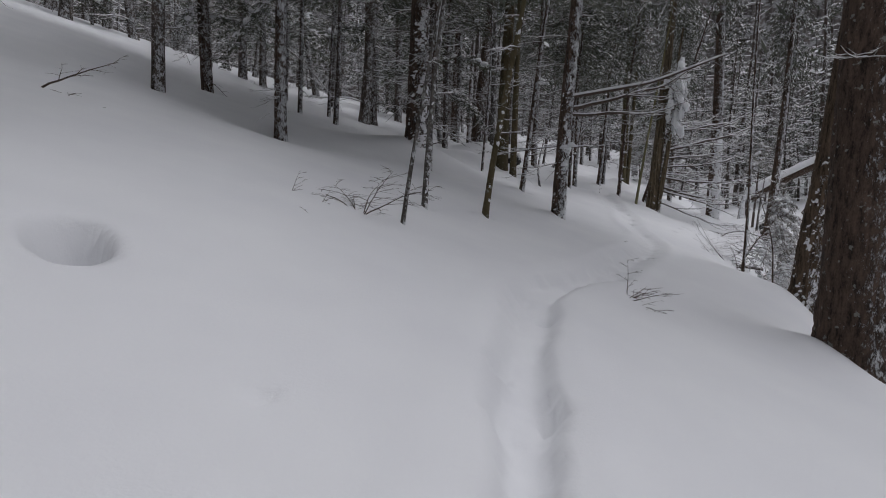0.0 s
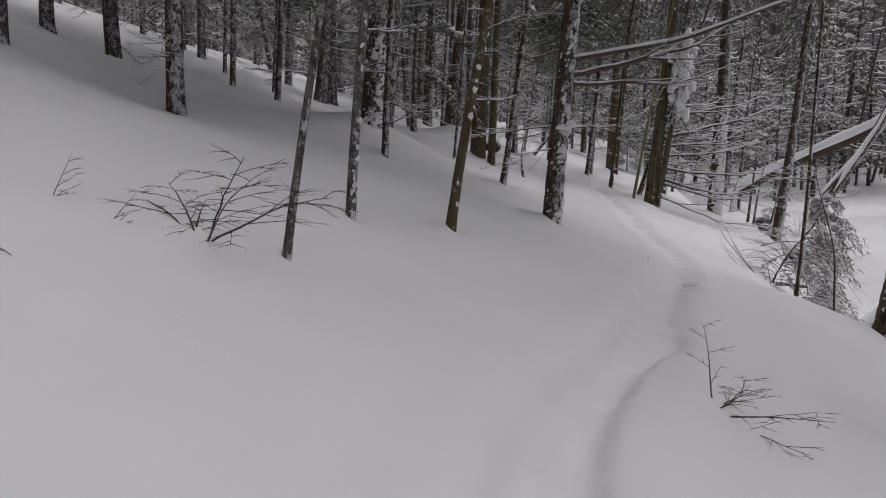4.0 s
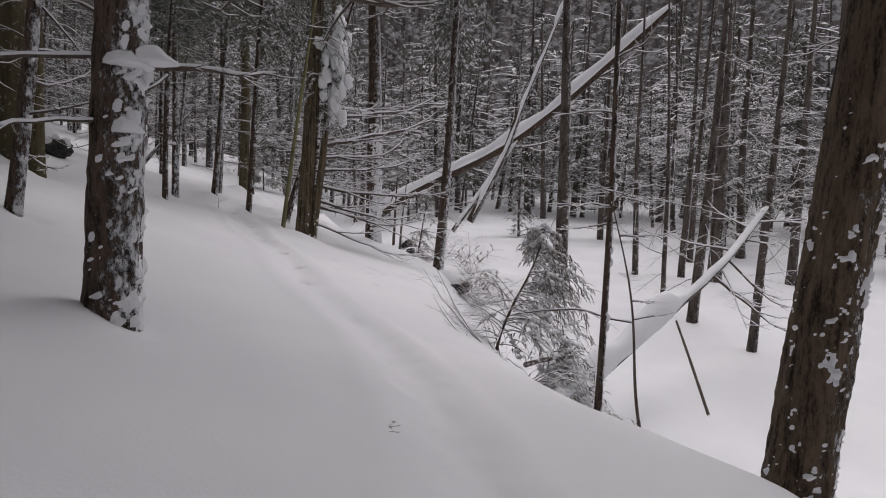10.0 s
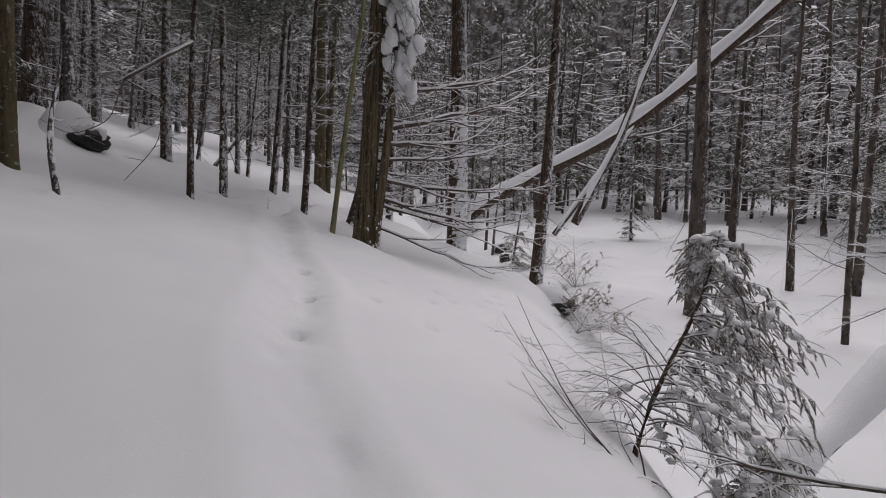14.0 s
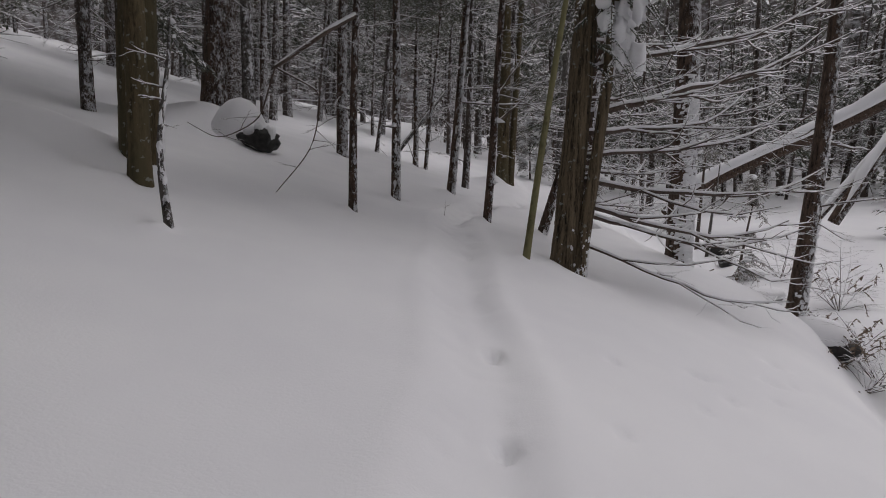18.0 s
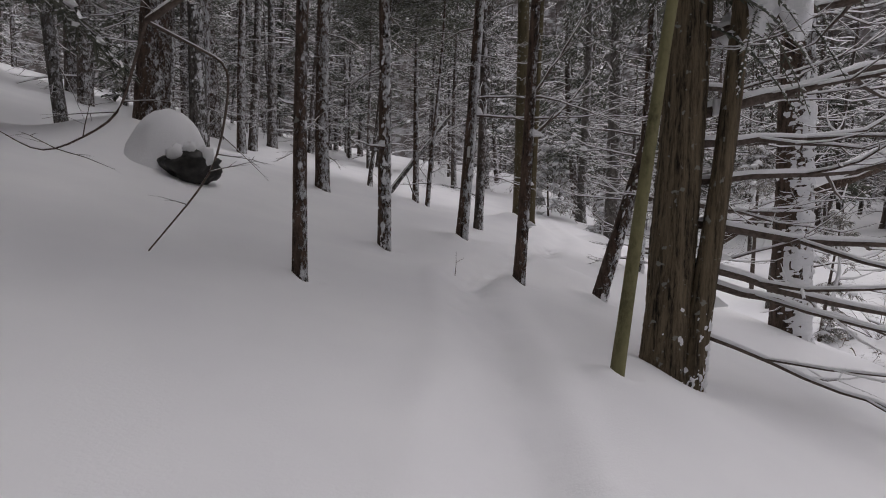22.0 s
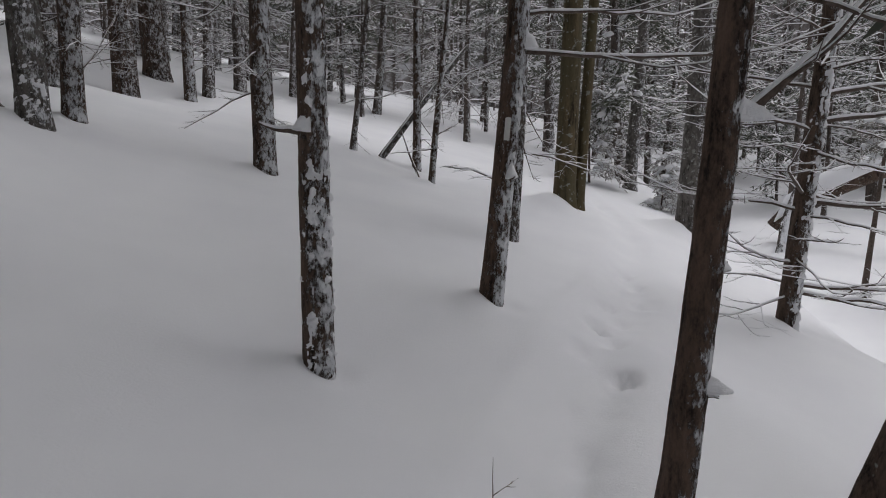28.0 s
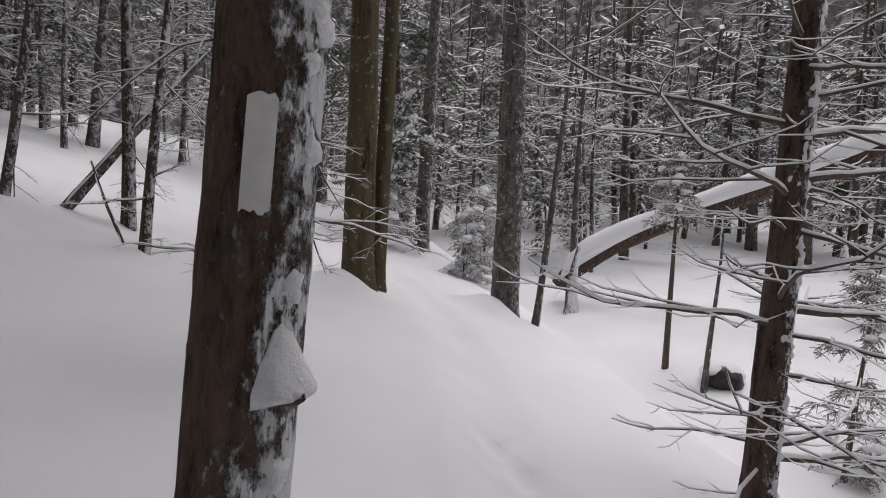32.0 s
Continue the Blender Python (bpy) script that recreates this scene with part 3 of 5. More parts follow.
HEAPS.append([11.2, 10.6, -0.35, 1.1])
HEAPS.append([13.2, 14.6, -0.3, 1.3])
HEAPS.append([8.70, 29.25, 0.16, 0.4])
HEAPS.append([11.42, 30.05, 0.22, 0.45])
HEAPS.append([6.6, 18.9, 0.10, 0.5])
HEAPS.append([7.45, 23.0, 0.14, 0.55])
HEAPS.append([6.75, 20.5, 0.10, 0.6])
heap_up()


# ---- the snow-covered ground: one sheet to the horizon ----
def spaced(parts):
    out = [np.arange(a, b, s) for a, b, s in parts]
    return np.concatenate([*out, [parts[-1][1]]])


gx = spaced([(-420, -60, 30), (-60, -20, 2.5), (-20, -6, 0.6), (-6, -2.5, 0.18), (-2.5, 8.5, 0.046), (8.5, 14, 0.14), (14, 24, 0.4), (24, 60, 2.0), (60, 420, 30)])
gy = spaced([(-420, -60, 30), (-60, -10, 2.5), (-10, -1, 0.5), (-1, 26, 0.052), (26, 34, 0.16), (34, 60, 1.0), (60, 420, 30)])
X, Y = np.meshgrid(gx, gy)
Zg = ground(X, Y)
# the trodden track, half filled with fresh snow
TP = np.array(TRACK, float)
TL = np.concatenate([[0], np.cumsum(np.hypot(*np.diff(TP, axis=0).T))])
ts = np.arange(0, TL[-1], 0.06)
curve = np.stack([np.interp(ts, TL, TP[:, k]) for k in (0, 1)], -1)
for _ in range(14):
    curve[1:-1] = (curve[:-2] + 2 * curve[1:-1] + curve[2:]) / 4
near = (X > -2.4) & (X < 12) & (Y > -4) & (Y < 34)
px, py = X[near], Y[near]
dist, along = np.full(px.shape, 9.0), np.zeros(px.shape)
for (a, b), s in zip(curve[::2], ts[::2]):
    d = np.hypot(px - a, py - b)
    m = d < dist
    dist[m], along[m] = d[m], s
wob = 0.045 * vnoise(along * 1.7, px * 0, 2.2) + 0.03 * vnoise(along * 6, px * 0.0 + (px * 3), 8.2) + 0.018 * vnoise(along * 15, px * 4, 1.1)
soft_edge = np.where(py < 7, 6.0, 2.5)
trench = -np.interp(py, *TRACK_DEPTH) * np.exp(-np.clip((dist + wob) / np.interp(py, *TRACK_WIDTH), 0, None) ** soft_edge) * (0.85 + 0.4 * vnoise(along * 0.9, px * 0, 5.1) + 0.18 * vnoise(along * 3.1, px * 0, 9.4))
trench += 0.025 * np.exp(-((dist - 0.36) / 0.12) ** 2)
tang = np.gradient(curve, axis=0)
tang /= np.linalg.norm(tang, axis=1)[:, None]
pits = np.zeros(px.shape)
step = np.random.RandomState(8)
for k, s in enumerate(np.arange(0.2, TL[-1] - 0.3, 0.37)):
    i = int(s / 0.06)
    side = 0.085 * (1 if k % 2 else -1) + 0.02 * step.randn()
    cx, cy = curve[i][0] - tang[i][1] * side, curve[i][1] + tang[i][0] * side
    u = (px - cx) * tang[i][0] + (py - cy) * tang[i][1]
    v = -(px - cx) * tang[i][1] + (py - cy) * tang[i][0]
    pits -= (0.012 + 0.04 * step.rand()) * (0.4 if 8 < cy < 22 else 1.0) * np.exp(-(u / 0.13) ** 4 - (v / 0.065) ** 4)
for hx, hy, hd, hw in ((6.9, 16.4, 0.05, 0.08), (7.8, 16.7, 0.06, 0.09), (5.9, 14.6, 0.05, 0.07), (7.4, 16.2, 0.04, 0.07), (8.3, 17.3, 0.07, 0.1)):
    pits -= hd * np.exp(-((px - hx) ** 2 + (py - hy) ** 2) / hw ** 2)
for hx, hy in ((5.11, 16.03), (4.88, 14.95), (3.32, 9.13), (4.53, 13.89), (7.23, 23.94), (6.97, 22.97), (0.8, 4.25), (0.57, 2.64), (0.32, 3.01)):
    pits -= (0.09 + 0.05 * step.rand()) * np.exp(-(((px - hx) / 0.055) ** 2 + ((py - hy) / 0.085) ** 2) ** 2)
for hx, hy in ((6.84, 16.41), (7.69, 16.66), (8.03, 16.74), (6.86, 16.0), (6.47, 15.76), (5.9, 14.64), (-0.62, 1.96), (5.6, 15.2), (6.1, 16.3)):
    pits -= 0.055 * np.exp(-(((px - hx) / 0.05) ** 2 + ((py - hy) / 0.06) ** 2))
for hx, hy, hz, hr in STANDS:
    pits -= 0.04 * np.exp(-(((px - hx - 0.9 * hr) ** 2 + (py - hy + 0.7 * hr) ** 2) / (hr * 1.1 + 0.04) ** 2) ** 1.5)
    pits += 0.05 * np.exp(-(((px - hx + 1.3 * hr) ** 2 + (py - hy + 0.5 * hr) ** 2) / (hr * 1.2 + 0.08) ** 2))
pit_u, pit_v = -0.54 * (px + 1.80) + 0.84 * (py - 2.80), 0.84 * (px + 1.80) + 0.54 * (py - 2.80)
pits -= 1.0 * np.exp(-((pit_u / 0.26) ** 2 + (pit_v / 0.135) ** 2) ** 2)
Zg[near] += trench + pits
me = bpy.data.meshes.new("ground")
nyg, nxg = X.shape
ii, jj = np.meshgrid(np.arange(nyg - 1), np.arange(nxg - 1), indexing="ij")
quads = np.stack([ii * nxg + jj, ii * nxg + jj + 1, (ii + 1) * nxg + jj + 1, (ii + 1) * nxg + jj], -1).reshape(-1, 4)
me.from_pydata(np.stack([X, Y, Zg], -1).reshape(-1, 3).tolist(), [], quads.tolist())
me.materials.append(SNOW)
me.shade_smooth()
land = tagged(new("ground", me), "deep soft snow over a wooded hillside with a trodden track", "snow ground", kind="structure")

# ---- the near trees, along the walk ----
hill_tree("thin straight bare sapling standing in deep snow", *P_POLE, 0.023, (0.13, -0.01), 4.5, BARK_GREY, 0.0, dead=3, dead_from=1.2, dead_len=0.4, crown=False, name="sapling", bend=0.02, snow_side=False)
SAPLING, SAPLING_PATH = hill_tree("slim grey sapling with snow clumps on its bark", *P_SAPLING, 0.040, (0.055, -0.015), 6.0, BARK_GREY, -0.5, dead=4, dead_from=1.4, dead_len=0.5, crown=False, name="sapling")
LEANER, LEANER_PATH = hill_tree("leaning greenish young trunk with snow lodged in its forks", *P_LEANER, 0.047, (0.11, -0.02), 6.5, BARK_OLIVE, -0.3, limbs=((1.15, 30, 0.5, 0.008, 10, 0.1, 4),), dead=4, dead_from=1.2, dead_len=0.6, crown=False, name="sapling", bend=0.05)
SHAGGY, SHAGGY_PATH = hill_tree("dark shaggy hemlock with snow plastered on flaking bark", *P_SHAGGY, 0.135, (0.038, -0.01), 13.5, BARK_SNOWY, -0.08,
          limbs=((2.0, -5, 2.6, 0.03, 12, -0.05, 8), (1.9, 20, 2.2, 0.024, 4, 0.05, 7), (1.27, -22, 0.8, 0.020, 10, 0.2, 5), (1.3, 170, 1.5, 0.012, 0, 0.2, 6), (1.0, 195, 1.2, 0.009, 0, 0.3, 5)), dead=8, dead_from=1.2, relief=0.10)
TWIN, TWIN_PATH = hill_tree("old twin-stemmed hemlock with long low snowy limbs", *P_TWIN, 0.175, (0.05, 0.03), 13, BARK_FURROW, 0.05, even=0.5, snow_top=0.25,
          limbs=((1.95, -8, 3.6, 0.040, 16, 0.02, 6), (1.75, 8, 3.2, 0.030, 4, -0.06, 6), (1.45, -18, 3.0, 0.024, 2, -0.08, 6), (1.15, -6, 3.2, 0.030, -8, -0.05, 6), (0.85, -22, 3.0, 0.028, -12, -0.04, 6),
                 (0.72, 4, 3.3, 0.026, -14, -0.06, 6), (0.38, -18, 3.0, 0.018, -18, 0.02, 6), (2.5, -15, 3.0, 0.03, 14, 0.05, 6), (2.9, 12, 2.8, 0.026, 8, 0.05, 6), (2.2, 25, 2.4, 0.02, 0, 0.0, 6), (1.3, 30, 2.4, 0.02, -4, 0.0, 6)),
          dead=8, dead_from=0.5, dead_len=1.2, stems=((0.16, -0.10, 0.092, (0.065, -0.005), 6),), relief=0.09, load=0.026, close=True)
hill_tree("stout dark hemlock flecked with snow on the bank", *P_BANK, 0.20, (0.055, -0.035), 14, BARK_FLECKED, 0.24, dead=6, dead_from=2.4, dead_to=6, flare=0.3, relief=0.10, even=0.9, close=True)
hill_tree("thick dark hemlock trunk at the lip of the bank", *P_EDGE, 0.32, (-0.04, 0.0), 15, BARK, -0.05, dead=5, dead_from=2.8, dead_to=6, relief=0.08, snow_side=False)
hill_tree("small crooked dead sapling with snow lumps", *P_MINI, 0.034, (0.016, 0), 1.55, BARK_GREY, 0.12, dead=4, dead_from=0.7, dead_to=1.4, dead_len=0.3, crown=False, name="sapling", bend=0.05)
hill_tree("clump of two hemlock stems on the slope", *P_CLUMP, 0.105, (0.005, 0), 12, BARK_OLIVE, -0.25, dead=8, dead_from=1.5, snow_side=False, stems=((-0.27, 0.98, 0.225, (0.0, 0), 13),))
hill_tree("broad-rooted old trunk behind a snowy mound", *P_ROOTED, 0.28, (0.06, -0.02), 14, BARK, -0.3, dead=10, dead_from=1.6, flare=0.8, snow_side=False)
hill_tree("lichen-grey straight trunk beside a broad-rooted one", *P_LICHEN, 0.15, (-0.02, 0), 12, BARK_GREY, -0.3, dead=7, dead_from=1.8)
hill_tree("leaning grey trunk up the slope", *P_UPHILL, 0.117, (-0.13, 0.03), 10, BARK_GREY, 0.0, dead=8, near=False)
DARK, DARK_PATH = hill_tree("dark slender young hemlock with short knots", *P_DARK, 0.054, (0.03, -0.008), 7.5, BARK, -0.12, snow_side=False,
          limbs=((1.25, 178, 0.16, 0.012, 10, 0.0, 0), (0.95, 175, 0.07, 0.011, 10, 0.0, 0), (0.62, -30, 0.06, 0.010, 10, 0.0, 0)), dead=7, dead_from=1.9, bend=0.04)
STUBBED, STUBBED_PATH = hill_tree("snow-plastered young hemlock with a broken stub", *P_STUB, 0.084, (-0.03, 0), 9.5, BARK_SNOWY, 0.10, even=0.55, limbs=((1.25, 172, 0.27, 0.022, 8, 0.10, 0),), dead=7, dead_from=2.1, close=True)
BLAZED, BLAZED_PATH = hill_tree("hemlock marked with a white trail blaze, bark half snow", *P_BLAZE, 0.086, (0.068, -0.005), 10, BARK_BLAZED, -0.10, snow_side=False,
          limbs=((1.76, -6, 2.6, 0.013, 2, -0.02, 6), (0.89, -48, 0.13, 0.022, 4, 0.1, 0), (2.0, 0, 2.2, 0.010, 6, 0.0, 6)), dead=6, dead_from=2.1, relief=0.09, close=True)
BESIDE, BESIDE_PATH = hill_tree("dark bare young hemlock close to the track", *P_BESIDE, 0.067, (0.055, 0.0), 8.5, BARK_RED, -0.12, snow_side=False,
          limbs=((1.55, -10, 0.95, 0.022, 42, -0.05, 3), (0.60, -25, 0.10, 0.012, 5, 0.1, 1), (1.05, 0, 0.09, 0.012, 20, 0, 0), (1.95, 20, 1.6, 0.014, 55, -0.1, 4)), dead=5, dead_from=2.0, close=True)
hill_tree("slim moss-green leaning trunk", *P_GREEN, 0.043, (0.105, -0.026), 6.5, BARK_GREEN, 0.0, dead=2, dead_from=2.2, crown=False, name="sapling", bend=0.02, relief=0.03, snow_side=False)
hill_tree("dark trunk leaning across the slope", *P_CROSS, 0.086, (0.257, -0.063), 7.0, BARK, 0.0, limbs=((0.75, -5, 0.9, 0.010, -5, 0.05, 5), (0.5, -20, 0.7, 0.009, -12, 0, 4), (1.0, 10, 1.3, 0.012, 4, 0.05, 5)), dead=5, dead_from=1.5)
hill_tree("straight hemlock with one side white with snow", *P_WHITE, 0.235, (-0.035, 0.008), 14, BARK_SNOWY, 0.55, dead=16, dead_from=0.8, dead_len=1.5)
hill_tree("hemlock on the lip of the stream bank", *P_LIP, 0.155, (0.023, -0.008), 12, BARK_SNOWY, 0.0, dead=14, dead_from=0.6, dead_len=1.4)
hill_tree("dead-branched spruce thick with snowy limbs", *P_SPRUCE, 0.100, (0.005, 0), 9.5, BARK_SNOWY, 0.12,
          limbs=((0.35, -20, 1.9, 0.018, -10, -0.05, 7), (0.42, 10, 2.0, 0.017, -8, -0.05, 7), (1.25, -10, 2.0, 0.020, -4, 0.02, 7), (1.32, 25, 1.8, 0.018, -8, 0.02, 7), (2.0, -5, 2.0, 0.020, 6, 0.04, 7), (2.25, 8, 2.2, 0.018, 10, 0.04, 7),
                 (0.30, 200, 1.2, 0.010, -6, 0.05, 6), (0.62, 185, 1.4, 0.011, 14, -0.02, 6), (1.15, 175, 1.7, 0.012, 10, 0.05, 6), (1.30, 210, 1.6, 0.012, 20, 0.1, 6), (1.9, 190, 1.6, 0.012, 14, 0.1, 6)),
          dead=18, dead_from=0.3, dead_to=4.0, dead_len=1.3, load=0.018)
hill_tree("olive mossy double trunk beside the track", *P_MOSSY, 0.185, (-0.01, 0), 13, BARK_OLIVE, 0.0, dead=5, dead_from=2.5, stems=((0.30, 0.1, 0.10, (0.03, 0), 12),), relief=0.05, snow_side=False)
hill_tree("straight grey-brown trunk in a snow collar", *P_STRAIGHT, 0.215, (0.0, 0), 14, BARK_GREY, 0.0, dead=12, dead_from=1.2, dead_len=1.2, stems=((0.42, -0.3, 0.055, (0.10, -0.02), 6),), snow_side=False)
hill_tree("grey trunk among snowy young hemlocks", *P_BEHIND, 0.175, (0.0, 0), 13, BARK_GREY, 0.0, dead=10, near=False)
hill_tree("massive dark hemlock trunk on the upper slope", *P_BIG, 0.26, (0.005, 0), 15, BARK, 0.0, dead=10, dead_from=2.2, dead_len=1.5)
for x, y, z, r, lean, lab in ((4.27, 27.75, 2.31, 0.146, (0, 0), "lichen-grey hemlock on the upper slope"), (1.9, 28.07, 2.91, 0.13, (0.02, 0), "grey hemlock growing up the slope"),
                              (0.6, 33.77, 3.55, 0.26, (-0.01, 0), "dark speckled trunk up the slope"), (0.21, 37.25, 4.4, 0.34, (-0.06, 0), "broad dark trunk far up the slope"),
                              (1.47, 35.53, 3.7, 0.15, (0, 0), "snow-flecked trunk up the slope"), (6.76, 32.3, 2.21, 0.096, (0, 0), "dead-branched young spruce on the slope"),
                              (6.8, 30.24, 2.05, 0.061, (0.06, -0.01), "leaning young spruce with spiky dead twigs"), (-3.17, 11.4, 2.12, 0.122, (-0.01, 0), "hemlock with low dead branches on the slope"),
                              (-6.73, 16.8, 3.51, 0.17, (-0.03, 0), "dark trunk on the upper slope"), (-3.31, 26.07, 3.88, 0.31, (-0.03, 0), "thick dark trunk on the upper slope"),
                              (-0.32, 13.26, 1.70, 0.062, (0, 0), "slim snow-flecked young hemlock"), (1.84, 13.61, 1.28, 0.062, (0.10, -0.02), "slim leaning young hemlock")):
    hill_tree(lab, x, y, z, r, lean, 12 if r > 0.1 else 7, BARK_SNOWY if r < 0.16 else BARK, 0.1, dead=14, dead_from=0.5, dead_len=1.0, near=False)


def foot(x, y):
    return x, y, float(ground(x, y)) - 0.02


for x, y, r, lean, h in ((-5.4, 11.15, 0.12, (0, 0), 11), (-8.0, 16.5, 0.14, (0, 0), 11), (0.03, 23.4, 0.11, (0, 0), 10), (1.1, 16.8, 0.035, (0.02, 0), 6), (7.2, 26.4, 0.09, (0, 0), 9),
                         (-5.7, 21.2, 0.057, (0, 0), 8), (-4.0, 20.3, 0.06, (0.02, 0), 8), (5.4, 31.9, 0.06, (0.12, 0), 8), (9.3, 39.6, 0.12, (0, 0), 10), (11.7, 43.8, 0.22, (0, 0), 12), (5.1, 46.0, 0.1, (0, 0), 9),
                         (5.8, 40.8, 0.08, (0, 0), 9), (0.6, 30.5, 0.15, (0, 0), 11),
                         (1.66, 36.6, 0.16, (0.03, 0), 12), (-4.3, 17.5, 0.07, (0, 0), 9), (-3.3, 17.8, 0.08, (0.02, 0), 9),
                         (2.0, 39.4, 0.2, (0, 0), 12), (-0.8, 41.0, 0.2, (0.03, 0), 12), (-5.2, 27.5, 0.15, (0, 0), 12), (-7.4, 24.0, 0.14, (0.02, 0), 12)):
    hill_tree("slim dark hemlock trunk standing in the snow", *foot(x, y), r, lean, h, BARK_FAR, 0, dead=14, dead_from=0.6, near=False)
for x, y, r, lean, h in ((15.33, 19.43, 0.21, (-0.03, 0.02), 14), (14.7, 13.4, 0.10, (0.02, -0.01), 9), (16.2, 16.5, 0.07, (-0.05, 0.03), 9), (15.6, 15.3, 0.13, (0.03, -0.01), 12), (21.0, 17.6, 0.24, (-0.02, 0.02), 14),
                         (20.0, 20.0, 0.11, (-0.03, 0.02), 10), (20.8, 18.7, 0.12, (0, 0), 11), (33.0, 31.4, 0.28, (0.04, -0.02), 14), (31.8, 35.6, 0.22, (-0.05, 0.04), 13), (18.7, 35.7, 0.12, (0, 0), 10), (19.5, 14.0, 0.12, (0, 0), 11),
                         (23.0, 16.0, 0.16, (0, 0), 12), (24.5, 20.5, 0.13, (0.02, 0), 12)):
    hill_tree("grey-brown trunk on the snowy valley floor", *foot(x, y), r, lean, h, BARK_FAR, 0, dead=4 if r > 0.2 else 13, dead_from=2.4 if r > 0.2 else 1.0, dead_to=6, dead_len=1.5, near=False, group="valley trees", crown=False)

# ---- things along the walk ----
def lumpy(center, radii, rng, rows=10, cols=16, rough=0.18, low=-1.0, freq=1.6):
    """A rough rounded body (rock or snow dome), cut off below low."""
    geo = Geo()
    ph = np.linspace(math.asin(max(-1.0, low)), math.pi / 2, rows)
    th = np.linspace(0, 2 * np.pi, cols, endpoint=False)
    T, Pm = np.meshgrid(th, ph)
    d = np.stack([np.cos(Pm) * np.cos(T), np.cos(Pm) * np.sin(T), np.sin(Pm)], -1)
    o = rng.rand(3) * 9
    k = 1 + rough * (vnoise(d[..., 0] * freq + o[0], d[..., 1] * freq + o[1], d[..., 2] * freq + o[2]) + 0.5 * vnoise(d[..., 0] * freq * 2.3 + o[1], d[..., 1] * freq * 2.3, d[..., 2] * freq * 2.3))
    geo.add((np.asarray(center) + d * k[..., None] * np.asarray(radii)).reshape(-1, 3), grid_faces(rows, cols))
    return geo


def boulder(x, y, size, label, seed, cap=(0, 0, 0.35), cap_size=1.1, flat=0.75, sink=0.3, name="boulder"):
    rng = np.random.RandomState(seed)
    z = float(ground(x, y))
    rock = thing(name, x, y, z, label, "rock", "stream rocks" if name == "rock" else "")
    part("stone", lumpy((0, 0, size * (flat - sink) * 0.6), (size, size * 0.85, size * flat), rng, 12, 20, 0.3), ROCK, rock, "dark wet stone")
    part("snow_cap", lumpy(np.array(cap) * size, (size * cap_size, size * cap_size * 0.95, size * 0.62), rng, 12, 24, 0.10, -0.35, 1.1), CLOD, rock, "rounded cap of fresh snow")
    return rock


mound = thing("boulder", 2.45, 23.95, float(ground(2.45, 23.95)) - 0.30, "boulder under a tall dome of snow, dark stone showing beneath", "rock")
part("stone", lumpy((0.30, -0.40, 0.18), (0.34, 0.28, 0.24), np.random.RandomState(3), 20, 32, 0.28, -1.0, 2.2), ROCK, mound, "dark wet stone")
dome, hh, aa = Geo(), np.linspace(-0.25, 1, 22)[:, None], np.linspace(0, 2 * np.pi, 36, endpoint=False)[None]
spread = 0.58 * np.sqrt(np.clip(1 - np.clip(hh, 0, 1) ** 1.7, 0, 1)) + 0.30 * np.clip(0.75 - hh, 0, 1) ** 2 * np.clip(0.55 - np.cos(aa + 0.3), 0, 1)
spread = spread * (1 + 0.10 * vnoise(np.cos(aa) * 1.3 + 4, np.sin(aa) * 1.3, hh * 1.6) + 0.03 * vnoise(np.cos(aa) * 4, np.sin(aa) * 4 + 2, hh * 5))
dome.add(np.stack([spread * np.cos(aa) - 0.08, spread * np.sin(aa) + 0.08, hh + 0 * aa], -1).reshape(-1, 3), grid_faces(22, 36))
part("snow_cap", dome, CLOD, mound, "rounded dome of fresh snow")
for k, (dx, dz) in enumerate(((0.16, 0.0), (0.34, 0.02), (0.50, -0.03))):
    part("snow_clod", lumpy((dx, -0.52, 0.36 + dz), (0.10, 0.09, 0.12), np.random.RandomState(14 + k), 8, 12, 0.4, -1.0, 1.8), CLOD, mound, "lump of snow hanging over the stone")
boulder(12.0, 20.35, 0.42, "dark wet rock in a hollow under overhanging snow", 4, (-0.5, 0.35, 0.75), 1.2, 0.6, 0.2, "rock")
boulder(16.45, 29.35, 0.36, "dark stream rock under a snow cap", 5, (0.28, 0.30, 0.55), 1.1, 0.7, 0.1, "rock")
boulder(15.7, 28.05, 0.25, "small dark stream rock under a snow cap", 6, (0.3, 0.3, 0.6), 1.1, 0.75, 0.2, "rock")
boulder(13.2, 26.5, 0.42, "snowed-over rock beside the stream", 7, (0, 0, 0.5), 1.35, 0.6, 0.2, "rock")
boulder(7.9, 13.0, 0.34, "dark rock in the bank under thick snow", 8, (-0.2, 0.3, 0.7), 1.2, 0.6, 0.2, "rock")
boulder(8.6, 10.1, 0.30, "dark rock beside the stream, half snowed in", 9, (0.3, 0.3, 0.6), 1.15, 0.6, 0.2, "rock")
boulder(13.4, 22.6, 0.4, "rounded snow-covered rock by the stream", 10, (0, 0, 0.5), 1.3, 0.6, 0.2, "rock")
boulder(14.3, 24.6, 0.33, "snow-covered rock in the stream bed", 12, (0, 0, 0.5), 1.2, 0.6, 0.2, "rock")


